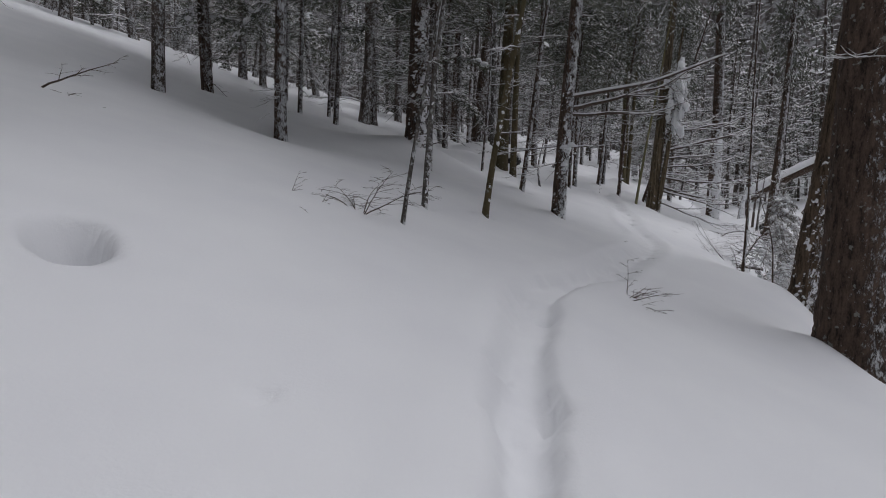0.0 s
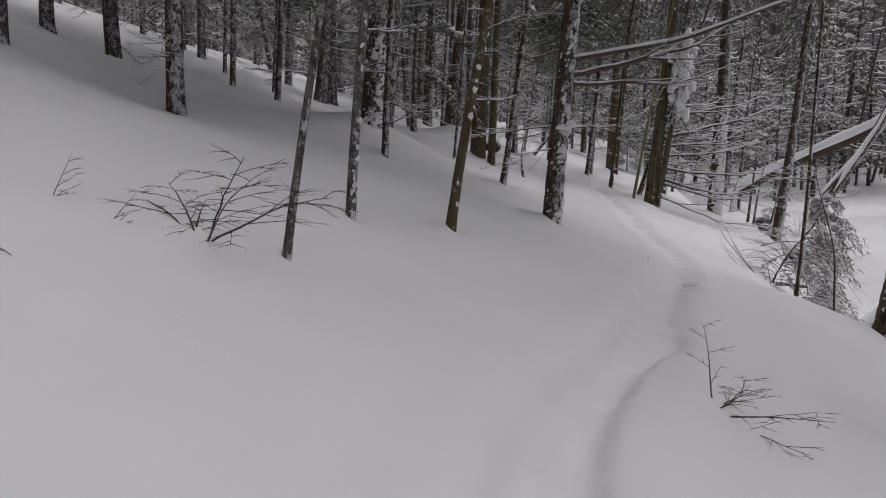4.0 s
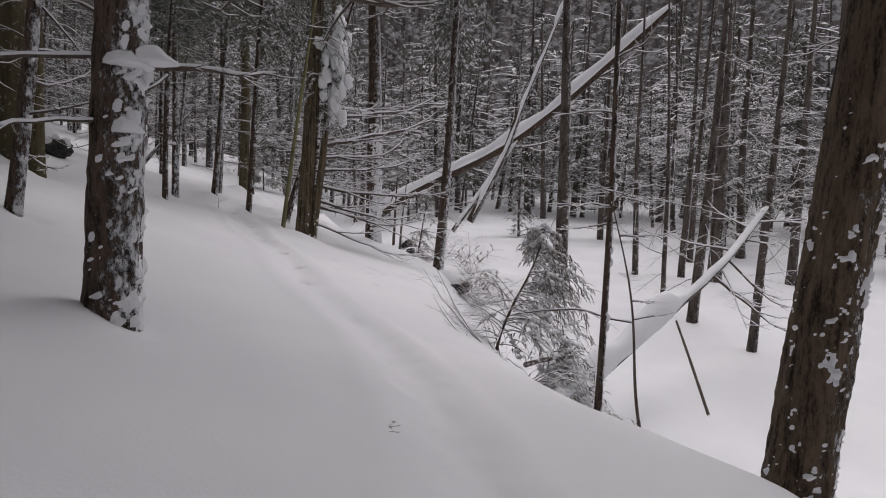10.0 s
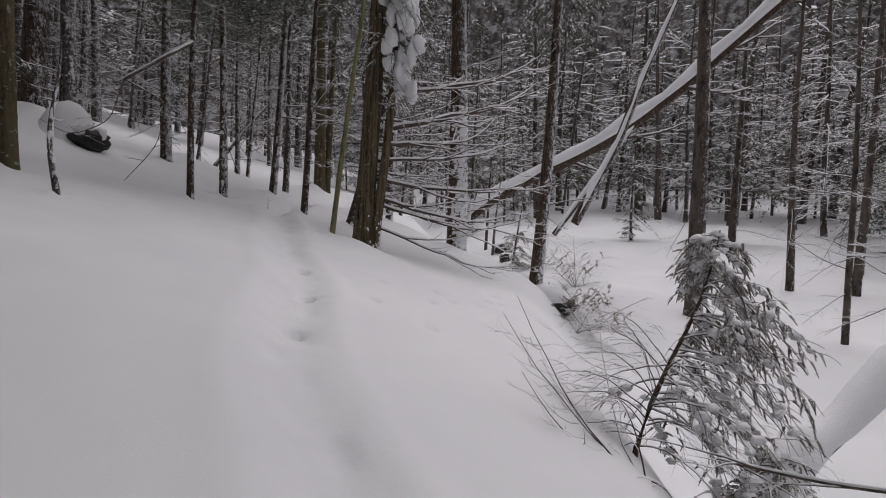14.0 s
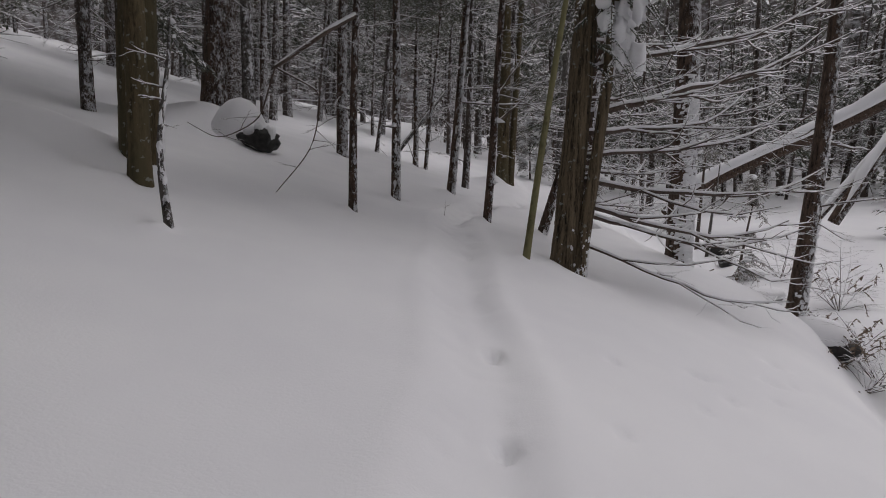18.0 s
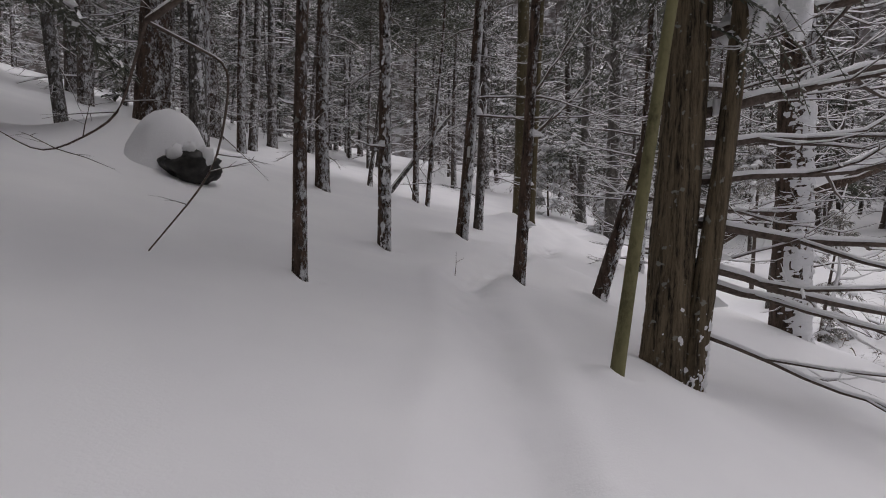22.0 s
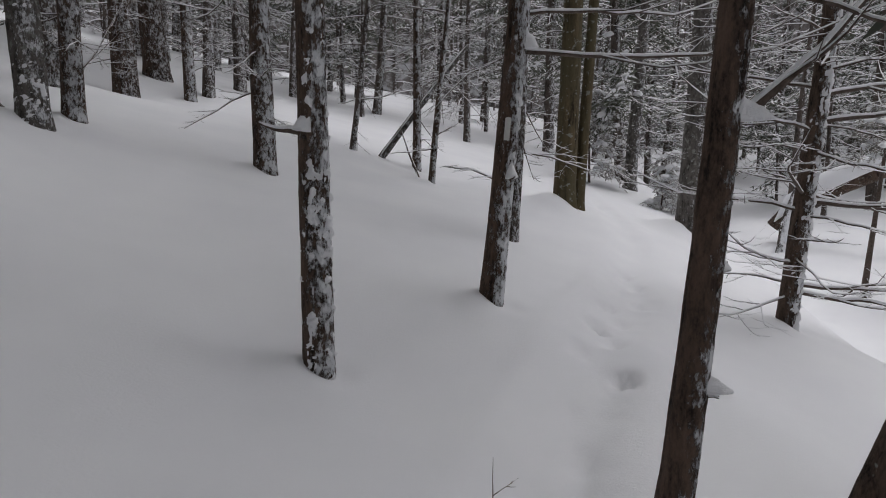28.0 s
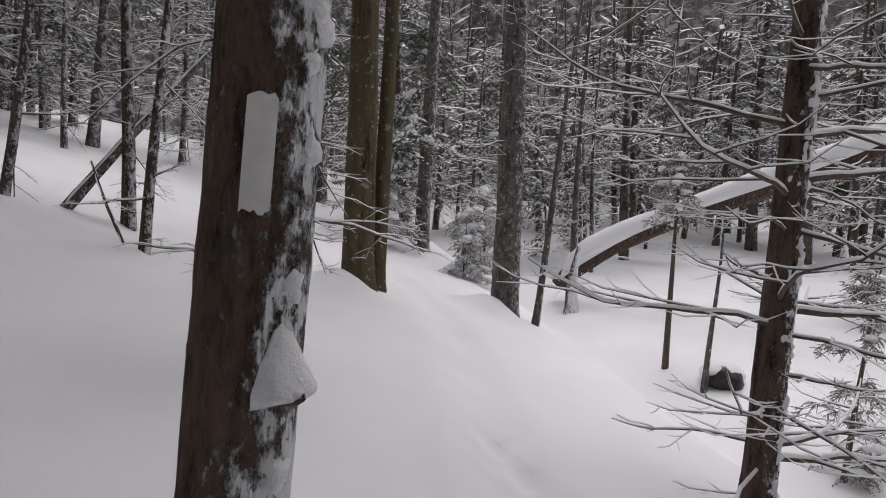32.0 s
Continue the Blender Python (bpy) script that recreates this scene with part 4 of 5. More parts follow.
def log_with_snow(name, pts, r0, r1, snow, label, bark=None, lift=0.5, sides=12, seed=1, drape=0.0, fat=1.0, slim=1.0):
    """A fallen trunk along pts with a ridge of snow on its upper side."""
    pts = np.asarray(pts, float)
    n = 26
    s = np.linspace(0, len(pts) - 1, n)
    line = np.stack([np.interp(s, np.arange(len(pts)), pts[:, k]) for k in range(3)], -1)
    for _ in range(2):
        line[1:-1] = (line[:-2] + 2 * line[1:-1] + line[2:]) / 4
    base = line[0].copy()
    log = thing(name, *base, label, "fallen tree")
    rad = np.linspace(r0, r1, n) * (1 + 0.08 * vnoise(np.arange(n) * 0.7, seed, 0.3))
    wood, cap = Geo(), Geo()
    wood.tube(line - base, rad, sides)
    part("fallen_trunk", wood, bark or BARK, log)
    up = line - base
    thick = snow * np.interp(np.arange(n) / (n - 1), (0, fat, fat + 0.07, 1), (1, 1, slim, slim)) * (0.75 + 0.3 * vnoise(np.arange(n) * 0.5, seed + 4.0, 0.7)) * np.clip(np.arange(n) / 2.0, 0.15, 1) * np.clip((n - np.arange(n)) / 3.0, 0.15, 1)
    up[:, 2] += rad * 0.5 + thick * lift * 0.35
    geo_r = rad * 0.85 + thick * 0.24
    d = np.gradient(line, axis=0)
    side = np.stack([-d[:, 1], d[:, 0], 0 * d[:, 0]], -1)
    side /= np.linalg.norm(side, axis=1)[:, None]
    a = np.linspace(0, 2 * np.pi, 14, endpoint=False)
    top = np.maximum(0, np.sin(a)) ** 0.8
    ring = up[:, None] + geo_r[:, None, None] * np.cos(a)[None, :, None] * side[:, None]
    ring[..., 2] += np.where(np.sin(a) > 0, (thick * 0.75)[:, None] * top[None], (rad * 0.45 + thick * drape)[:, None] * np.sin(a)[None])
    ring += 0.012 * vnoise(ring[..., 0] * 7, ring[..., 1] * 7, ring[..., 2] * 7)[..., None]
    cap.add(ring.reshape(-1, 3), grid_faces(n, 14))
    part("lying_snow", cap, CLOD, log, "thick ridge of fresh snow")
    return log, line - base


great, gl = log_with_snow("fallen_tree", [(18.55, 36.1, 0.5), (18.71, 35.86, 0.95), (19.62, 34.79, 1.95), (20.29, 33.26, 2.75), (21.25, 30.73, 3.87), (21.65, 28.98, 4.6), (22.54, 26.57, 6.29), (23.05, 24.68, 7.8), (23.81, 21.8, 10.12)], 0.27, 0.13, 0.80,
                          "great fallen tree leaning over the stream, piled with snow", BARK, seed=2, drape=0.22)
for i, (az, ln, e) in zip((15, 17, 19, 21, 12), ((-50, 3.2, 10), (-20, 3.0, 40), (-60, 2.6, -12), (-10, 2.6, 30), (-30, 1.8, -20))):
    tree_part_limb(great, gl[i], (0, az, ln, 0.06, e, 0.0, 5), np.random.RandomState(60 + i), 0.05)
log_with_snow("fallen_tree", [(16.2, 24.9, 1.0), (17.27, 24.29, 3.65), (17.79, 24.06, 5.5), (18.66, 23.62, 8.1), (19.1, 23.4, 9.6)], 0.15, 0.08, 0.40, "slim fallen tree leaning across the great log, snow along it", BARK_SNOWY, lift=0.4, seed=5, drape=0.3)
log_with_snow("fallen_tree", [(15.7, 25.3, 0.6), (16.9, 24.7, 2.6), (17.9, 24.3, 4.2)], 0.09, 0.06, 0.26, "thin broken trunk propped against the great log", BARK_SNOWY, lift=0.4, seed=6, drape=0.3)
near_log, nl = log_with_snow("fallen_tree", [(8.4, 13.4, -1.55), (9.4, 13.4, -1.1), (10.4, 13.35, -0.6), (11.4, 13.25, -0.02), (12.4, 13.1, 0.60), (13.3, 13.1, 1.2), (14.1, 13.1, 1.8)], 0.10, 0.05, 0.58,
                              "fallen tree across the stream buried under a high snow ridge", BARK_GREY, seed=9, drape=0.3, fat=0.44, slim=0.2)
for i, (az, ln, e, r) in zip((16, 18, 20, 22, 23, 17, 19), ((-60, 1.7, -35, 0.025), (-40, 1.6, -40, 0.02), (10, 1.6, 12, 0.03), (60, 1.4, 20, 0.02), (-20, 1.3, 5, 0.02), (-110, 1.5, -45, 0.018), (100, 1.3, 10, 0.02))):
    tree_part_limb(near_log, nl[i], (0, az, ln, r, e, 0.05, 6), np.random.RandomState(90 + i), 0.02)
log_with_snow("leaning_pole", [(10.3, 12.0, -1.45), (10.7, 12.6, -0.75), (11.0, 13.05, -0.25)], 0.024, 0.018, 0.0, "bare broken pole leaning on the fallen tree", TWIG, seed=11)
log_with_snow("fallen_log", [(6.55, 12.1, -0.75), (7.2, 12.2, -0.72), (8.0, 12.5, -0.8)], 0.10, 0.08, 0.16, "dark log under the bushes with snow on top", seed=12)
log_with_snow("fallen_log", [(5.95, 32.5, 2.35), (6.75, 32.3, 3.45), (7.75, 32.1, 4.75)], 0.085, 0.045, 0.10, "broken log leaning against a young spruce", BARK_GREY, seed=13)
log_with_snow("leaning_pole", [(6.62, 30.6, 2.1), (6.45, 30.9, 2.55), (6.30, 31.2, 3.05)], 0.02, 0.012, 0.02, "thin dead stick leaning on a young spruce", TWIG, seed=14)


# white trail blaze painted on the bark
def trail_blaze(tree, path, h0, h1, az, half, r):
    geo = Geo()
    z = np.linspace(h0, h1, 14)
    a = radians(az) + np.linspace(-half, half, 9) / r
    A, Z = np.meshgrid(a, z)
    c = np.stack([np.interp(Z, path[:, 2], path[:, k]) for k in range(3)], -1)
    rr = r * (1.055 + 0.02 * vnoise(A * 5, Z * 9, 2.0))
    c[..., 0] += np.cos(A) * rr
    c[..., 1] += np.sin(A) * rr
    edge = 0.004 * vnoise(Z * 40, A * 30, 3.0)
    c[..., 2] += np.where((Z < h0 + 0.02) | (Z > h1 - 0.02), edge * 1.5, 0)
    i, j = np.meshgrid(np.arange(13), np.arange(8), indexing="ij")
    geo.add(c.reshape(-1, 3), np.stack([i * 9 + j, i * 9 + j + 1, (i + 1) * 9 + j + 1, (i + 1) * 9 + j], -1).reshape(-1, 4))
    part("trail_blaze", geo, PAINT, tree, "upright white painted trail mark")


trail_blaze(BLAZED, BLAZED_PATH, 1.15, 1.305, -109, 0.0195, 0.081)


def ledge(tree, at, az, out, wide, high, seed):
    """A wedge of snow caught where a stub leaves the trunk."""
    d = np.array([math.cos(radians(az)), math.sin(radians(az)), 0])
    side = np.array([-d[1], d[0], 0])
    u, w = np.meshgrid(np.linspace(-0.35, 1, 13), np.linspace(-1, 1, 11), indexing="ij")
    fall = np.clip(1 - np.clip(u, 0, 1) ** 1.7, 0, 1) * np.clip(1 - w ** 2, 0, 1) ** 0.7
    lump = 1 + 0.3 * vnoise(u * 3 + seed, w * 2.4, 0.5) + 0.12 * vnoise(u * 8, w * 6 + seed, 0.5)
    top = (high * (1.05 * fall * lump) + 0.004)[..., None] * np.array([0, 0, 1])
    flat = (out * u * (1 - 0.35 * w ** 2))[..., None] * d + (0.5 * wide * w)[..., None] * side
    under = np.array([0, 0, 1]) * (-0.18 * high * np.clip(1 - u, 0, 1) - 0.004)[..., None]
    g, k = Geo(), np.asarray(at) - d * 0.012
    sheet = grid_faces(13, 11)
    sheet = sheet[(sheet[:, 0] % 11) < 10]
    g.add((k + flat + top).reshape(-1, 3), sheet)
    g.add((k + flat + under).reshape(-1, 3), sheet[:, ::-1])
    rim = np.concatenate([np.arange(11), np.arange(21, 143, 11), np.arange(141, 131, -1), np.arange(121, 0, -11)])
    g.f.extend(np.stack([rim, rim + 143, np.roll(rim, -1) + 143, np.roll(rim, -1)], -1).tolist())
    part("snow_ledge", g, CLOD, tree, "wedge of snow caught on a stub")


ledge(BLAZED, trunk_at(BLAZED_PATH, 0.90) + (0.035, -0.062, 0), -56, 0.058, 0.10, 0.085, 1)
ledge(BLAZED, trunk_at(BLAZED_PATH, 1.79) + (0.07, -0.02, 0), -8, 0.10, 0.09, 0.10, 8)
ledge(STUBBED, trunk_at(STUBBED_PATH, 1.27) + (-0.05, -0.05, 0), 200, 0.06, 0.13, 0.065, 3)
ledge(BESIDE, trunk_at(BESIDE_PATH, 0.63) + (0.05, -0.03, 0), -25, 0.10, 0.06, 0.045, 4)
ledge(BESIDE, trunk_at(BESIDE_PATH, 1.60) + (0.06, -0.02, 0), -10, 0.12, 0.07, 0.06, 5)
ledge(BESIDE, trunk_at(BESIDE_PATH, 1.07) + (0.05, 0.0, 0), 0, 0.06, 0.06, 0.04, 6)
ledge(SHAGGY, trunk_at(SHAGGY_PATH, 1.27) + (0.02, -0.12, 0), -70, 0.08, 0.22, 0.055, 7)
ledge(SHAGGY, trunk_at(SHAGGY_PATH, 1.31) + (0.12, -0.08, 0), -20, 0.15, 0.16, 0.07, 9)
ledge(SHAGGY, trunk_at(SHAGGY_PATH, 0.95) + (0.03, -0.12, 0), -60, 0.06, 0.15, 0.06, 10)


def snow_lump(tree, path, h, az, out, size, seed):
    """A rounded clump of snow lodged against a stem."""
    at = trunk_at(path, h) + np.array([math.cos(radians(az)), math.sin(radians(az)), 0]) * out
    part("snow_lump", lumpy(at, np.array([0.8, 0.8, 1.15]) * size, np.random.RandomState(seed), 9, 14, 0.45, -1.0, 2.0), CLOD, tree, "clump of snow lodged on the stem")


for k, (h, az, size) in enumerate(((1.42, -45, 0.030), (1.36, -60, 0.022), (1.24, -48, 0.024), (1.05, -60, 0.024), (0.78, -62, 0.030), (0.62, -50, 0.026), (0.45, -66, 0.030))):
    snow_lump(BLAZED, BLAZED_PATH, h, az, 0.068, size, 260 + k)
for k, (h, az, size) in enumerate(((0.05, -60, 0.040), (0.15, -40, 0.034), (0.27, -50, 0.040), (0.38, -75, 0.030), (0.47, -30, 0.042), (0.56, -45, 0.036), (0.66, -70, 0.028), (0.76, -35, 0.032), (1.15, -50, 0.02))):
    snow_lump(SAPLING, SAPLING_PATH, h, az, 0.024, size * 0.78, 200 + k)
for k, (h, az, size) in enumerate(((1.02, -60, 0.044), (1.10, -20, 0.03), (1.24, -70, 0.034), (1.44, -75, 0.036), (1.60, -10, 0.03), (1.72, -20, 0.026), (0.5, -20, 0.016))):
    snow_lump(LEANER, LEANER_PATH, h, az, 0.030, size * 0.75, 220 + k)
for h, az in ((0.85, -20), (1.16, -6), (1.95, -8), (0.5, -18)):
    ledge(TWIN, trunk_at(TWIN_PATH, h) + np.array([0.26, -0.1, 0.03]), az, 0.16, 0.13, 0.08, int(h * 100))


# the snow-laden bough hanging beside the twin-stemmed hemlock
def snowy_bough(tree, start, az, count, drop, seed):
    rng = np.random.RandomState(seed)
    leaf, snow = Geo(), Geo()
    s = np.asarray(start, float)
    for k in range(count):
        f = k / count
        p = s + np.array([0.10 * rng.randn(), 0.10 * rng.randn(), -drop * f])
        spray(leaf, snow, p, az + rng.randn() * 55, 0.55 + 0.35 * rng.rand(), -20, 0.7, rng, 44, 0.055, 0.008, 0.85)
        g = lumpy(p + np.array([math.cos(radians(az)) * 0.25 + 0.08 * rng.randn(), math.sin(radians(az)) * 0.25 + 0.08 * rng.randn(), -0.05]),
                  (0.07 + 0.05 * rng.rand(), 0.08, 0.10 + 0.09 * rng.rand()), rng, 8, 11, 0.55, -1.0, 2.4)
        snow.add(np.concatenate(g.v), g.f)
    part("hanging_bough", leaf, NEEDLE, tree, "drooping evergreen bough", False)
    tagged(part("bough_snow", snow, CLOD, tree, "heavy clods of snow on the bough"), kind="stuff")


snowy_bough(TWIN, (0.30, -0.18, 4.9), -25, 44, 2.3, 4)


# the arching dead branch on the slender dark hemlock
def branch_line(tree, points, r0, r1, load, seed, name="arched_branch"):
    rng = np.random.RandomState(seed)
    p = np.asarray(points, float)
    n = 22
    s = np.linspace(0, len(p) - 1, n)
    line = np.stack([np.interp(s, np.arange(len(p)), p[:, k]) for k in range(3)], -1)
    for _ in range(3):
        line[1:-1] = (line[:-2] + 2 * line[1:-1] + line[2:]) / 4
    wood, snow = Geo(), Geo()
    rad = np.linspace(r0, r1, n)
    wood.tube(line, rad, 6)
    snow_cap(snow, line, rad, load)
    for k in range(5):
        i = int(n * (0.45 + 0.5 * rng.rand()))
        bough(wood, snow, line[min(i, n - 1)], rng.rand() * 360, 0.25 + 0.2 * rng.rand(), 0.004, rng.randn() * 20, 0.1, rng, 3, 1, 0.004, 4, 5)
    b = part(name, wood, TWIG, tree)
    tagged(part("lying_snow", snow, CLOD, b, "thin line of snow"), kind="stuff")


rel = np.array([3.43 - P_DARK[0], 19.62 - P_DARK[1], 1.6 - P_DARK[2]])
up_on = trunk_at(DARK_PATH, 2.4)
branch_line(DARK, [up_on, rel + (0.6, -0.1, 1.85), rel + (0, 0, 1.42)], 0.030, 0.022, 0.022, 1, "drooping_limb")
branch_line(DARK, [rel + (0, 0, 1.42), rel + (0.3, -0.06, 1.27), rel + (0.53, -0.12, 1.15), rel + (0.43, -0.09, 0.52), rel], 0.012, 0.005, 0.004, 2)
branch_line(DARK, [rel + (0.0, 0.0, 1.43), rel + (-0.07, 0.02, 1.2), rel + (-0.18, 0.04, 0.82), rel + (-0.65, 0.14, 0.58), rel + (-1.01, 0.22, 0.78)], 0.011, 0.004, 0.004, 3)
branch_line(SHAGGY, [trunk_at(SHAGGY_PATH, 2.2), trunk_at(SHAGGY_PATH, 2.2) + (1.4, -0.4, 0.25), trunk_at(SHAGGY_PATH, 2.2) + (2.6, -0.6, 0.75)], 0.034, 0.014, 0.03, 8, "snowy_limb")


# the snow-bowed young hemlock on the bank and its bare neighbour
def young_hemlock(x, y, height, az, label, seed, boughs=34, white=0.7, reach=0.8, leaf=0.05, name="young_hemlock", lean=0.45, fan=85, per=8, droop=0.5, low=0.12, leafy=0.7):
    """A small evergreen: crooked boughs that split into many fine twigs, short needled sprays and clods of snow among them."""
    rng = np.random.RandomState(seed)
    z = float(ground(x, y))
    bush = thing(name, x, y, z, label, "young tree", "young hemlocks")
    path = arm((0, 0, -0.2), az, height * lean, 62, 0.1, rng, 9, 0.14)
    path[:, 2] = np.linspace(-0.2, height, 9)
    wood, leafg, snow = Geo(), Geo(), Geo()
    wood.tube(path, np.linspace(0.028, 0.006, 9) * (height / 1.7), 7)
    for k in range(boughs):
        f = low + (0.98 - low) * rng.rand()
        i = min(7, int(f * 8))
        p = path[i] + (path[i + 1] - path[i]) * (f * 8 - i)
        ln = reach * (1.15 - 0.7 * f) * (0.35 + 0.95 * rng.rand())
        a = az + rng.randn() * fan
        line = arm(p, a, ln, 14 + rng.randn() * 32, droop * (0.3 + 1.1 * rng.rand()), rng, 9, 0.13)
        wood.tube(line, np.linspace(0.006, 0.002, 9), 4)
        snow_cap(snow, line, np.linspace(0.006, 0.002, 9), 0.010 * white, 4)
        for j in range(2, 9):
            for s in (-1, 1):
                if rng.rand() < 0.8:
                    b, tl = a + s * (25 + 50 * rng.rand()), ln * (0.12 + 0.25 * rng.rand())
                    twig = arm(line[j], b, tl, rng.randn() * 22, droop * rng.rand() * 1.3, rng, 5, 0.16)
                    wood.tube(twig, np.linspace(0.003, 0.0015, 5), 3)
                    snow_cap(snow, twig, np.linspace(0.003, 0.0015, 5), 0.009 * white, 2)
                    for q in twig[1:]:
                        if rng.rand() < leafy:
                            spray(leafg, snow, q, b + rng.randn() * 60, leaf * (1 + 1.6 * rng.rand()), -15 + rng.randn() * 25, 0.3, rng, per, leaf * 0.55, leaf * 0.12, white * 0.7)
            if rng.rand() < white * 0.5:
                c = lumpy(line[j] + np.array([0, 0, 0.012]), np.array([0.045, 0.035, 0.024]) * (0.5 + 1.2 * rng.rand()) * leaf / 0.05, rng, 5, 8, 0.35)
                snow.add(np.concatenate(c.v), c.f)
    tagged(part("stem", wood, TWIG, bush), kind="stuff")
    tagged(part("foliage", leafg, FROSTED, bush, smooth=False), kind="stuff")
    tagged(part("lying_snow", snow, CLOD, bush, "snow weighing down the boughs"), kind="stuff")
    return bush


def bowed_hemlock(x, y, height, label, seed):
    """A young hemlock bent over the bank: dark leaning stem, boughs hanging down its far side, snow lodged in the tufts."""
    rng = np.random.RandomState(seed)
    bush = thing("young_hemlock", x, y, float(ground(x, y)), label, "young tree", "young hemlocks")
    path = np.array([(0, 0, -0.2), (0.04, 0.0, 0.05), (0.17, 0.02, 0.40), (0.36, 0.04, 0.76), (0.58, 0.08, 1.06), (0.76, 0.12, 1.34), (0.88, 0.15, 1.60), (0.96, 0.17, 1.85), (1.0, 0.18, 2.0)]) * (1, 1, height / 2.0)
    stem, twig, leafg, snow = Geo(), Geo(), Geo(), Geo()
    stem.tube(path, np.linspace(0.024, 0.005, 9), 8)
    for k in range(62):
        f = 0.22 + 0.77 * (k + rng.rand()) / 62
        i = min(7, int(f * 8))
        p = path[i] + (path[i + 1] - path[i]) * (f * 8 - i)
        top = f > 0.72
        a = rng.rand() * 360 if top else -28 + rng.randn() * 48
        ln = (0.62 - 0.5 * f) * (0.6 + 0.7 * rng.rand()) if top else (0.85 - 0.35 * f) * (0.6 + 0.75 * rng.rand())
        line = arm(p, a, ln, -4 + 20 * rng.randn(), (0.3 if top else 0.5) + 0.35 * rng.rand(), rng, 9, 0.12)
        twig.tube(line, np.linspace(0.006, 0.002, 9), 4)
        snow_cap(snow, line, np.linspace(0.006, 0.002, 9), 0.012, 4)
        for j in range(3, 9):
            for s in (-1, 1):
                b, tl = a + s * (18 + 32 * rng.rand()), (0.08 + 0.14 * rng.rand()) * (0.6 + ln)
                tw = arm(line[j], b, tl, -12 + rng.randn() * 22, 0.3 + 0.4 * rng.rand(), rng, 5, 0.14)
                twig.tube(tw, np.linspace(0.0028, 0.0014, 5), 3)
                if rng.rand() < (0.65 if f < 0.45 else 0.3):
                    continue
                for q in tw[1::2]:
                    spray(leafg, snow, q, b + rng.randn() * 35, 0.05 + 0.05 * rng.rand(), -40 + rng.randn() * 20, 0.4, rng, 9, 0.022, 0.0040, 0.95)
            if rng.rand() < 0.75:
                c = lumpy(line[j] + np.array([0, 0, 0.010]), np.array([0.038, 0.032, 0.024]) * (0.5 + 1.1 * rng.rand()), rng, 5, 8, 0.45, -1.0, 2.2)
                snow.add(np.concatenate(c.v), c.f)
    for k in range(15):
        p = path[1] + (path[3] - path[1]) * rng.rand()
        bough(twig, snow, p, 150 + 42 * rng.randn(), 0.55 + 0.55 * rng.rand(), 0.006, 42 + 16 * rng.randn(), 0.35 + 0.35 * rng.rand(), rng, 6, 2, 0.004, 4, 10, 0.0, 45, 0.16)
    for k in range(10):
        p = path[1] + (path[4] - path[1]) * rng.rand()
        bough(twig, snow, p, -35 + 30 * rng.randn(), 0.7 + 0.5 * rng.rand(), 0.006, 20 + 16 * rng.randn(), 0.7 + 0.4 * rng.rand(), rng, 6, 2, 0.006, 4, 10, 0.0, 35, 0.12)
    part("stem", stem, BARK, bush, "dark leaning stem")
    tagged(part("brushwood", twig, TWIG, bush), kind="stuff")
    tagged(part("foliage", leafg, FROSTED, bush, smooth=False), kind="stuff")
    tagged(part("lying_snow", snow, CLOD, bush, "snow weighing down the boughs"), kind="stuff")


bowed_hemlock(6.79, 13.05, 1.62, "young hemlock bowed down with snow on the stream bank", 21)
young_hemlock(7.1, 12.6, 0.8, -40, "drooping young hemlock with green tips over the bank", 22, 30, 1.2, 0.9, 0.034, lean=0.8, fan=50, droop=1.0, leafy=0.5)


def twig_bush(x, y, label, seed, stems=7, length=1.0, load=0.004, az=None, fan=180, r=0.008, elev=38, name="bare_shrub", twigs=7, sag=0.15, leaves=0, z=None):
    rng = np.random.RandomState(seed)
    bush = thing(name, x, y, float(ground(x, y)) - 0.04 if z is None else z, label, "shrub", "bare shrubs")
    snow = Geo()
    for k in range(stems):
        wood = Geo()
        a = rng.rand() * 360 if az is None else az + (rng.rand() - 0.5) * 2 * fan
        bough(wood, snow, (0.03 * rng.randn(), 0.03 * rng.randn(), 0), a, length * (0.55 + 0.6 * rng.rand()), r, elev + rng.randn() * 16, sag, rng, twigs, 2, load, 4, 9, 0.0, 48, 0.13)
        part("stem", wood, TWIG, bush)
    if load > 0:
        tagged(part("lying_snow", snow, CLOD, bush, "thin snow along the twigs"), kind="stuff")
    if leaves:
        g = Geo()
        for k in range(leaves):
            spray(g, None, (rng.randn(3) * (0.4, 0.4, 0.18) + (0, 0, length * 0.45)) * 1.0, rng.rand() * 360, 0.2, -20, 0.6, rng, 5, 0.09, 0.022, 0)
        tagged(part("leafage", g, DEADLEAF, bush, "curled withered leaves", False), kind="stuff")
    return bush


twig_bush(6.5, 12.7, "bare shrub of thin curving twigs on the bank", 31, 7, 1.1, 0.004, 150, 75, 0.008, 14, "bare_shrub", 5, -0.45)
twig_bush(6.6, 12.3, "low dead branches hanging over the bank", 32, 7, 1.1, 0.004, -60, 60, 0.010, 5, "bare_shrub", 8, 0.35)
twig_bush(-0.83, 5.98, "low brown shrub twigs poking through the snow", 33, 6, 0.95, 0.0, None, 180, 0.007, 36, "bare_shrub", 7, 0.2)
twig_bush(1.84, 5.62, "small forked twig standing in the snow", 34, 6, 0.5, 0.0, 60, 120, 0.005, 22, "bare_twig", 5, 0.0)
twig_bush(-1.49, 5.78, "thin twig tips showing above the snow", 35, 2, 0.3, 0.0, 60, 60, 0.003, 55, "bare_twig", 3)
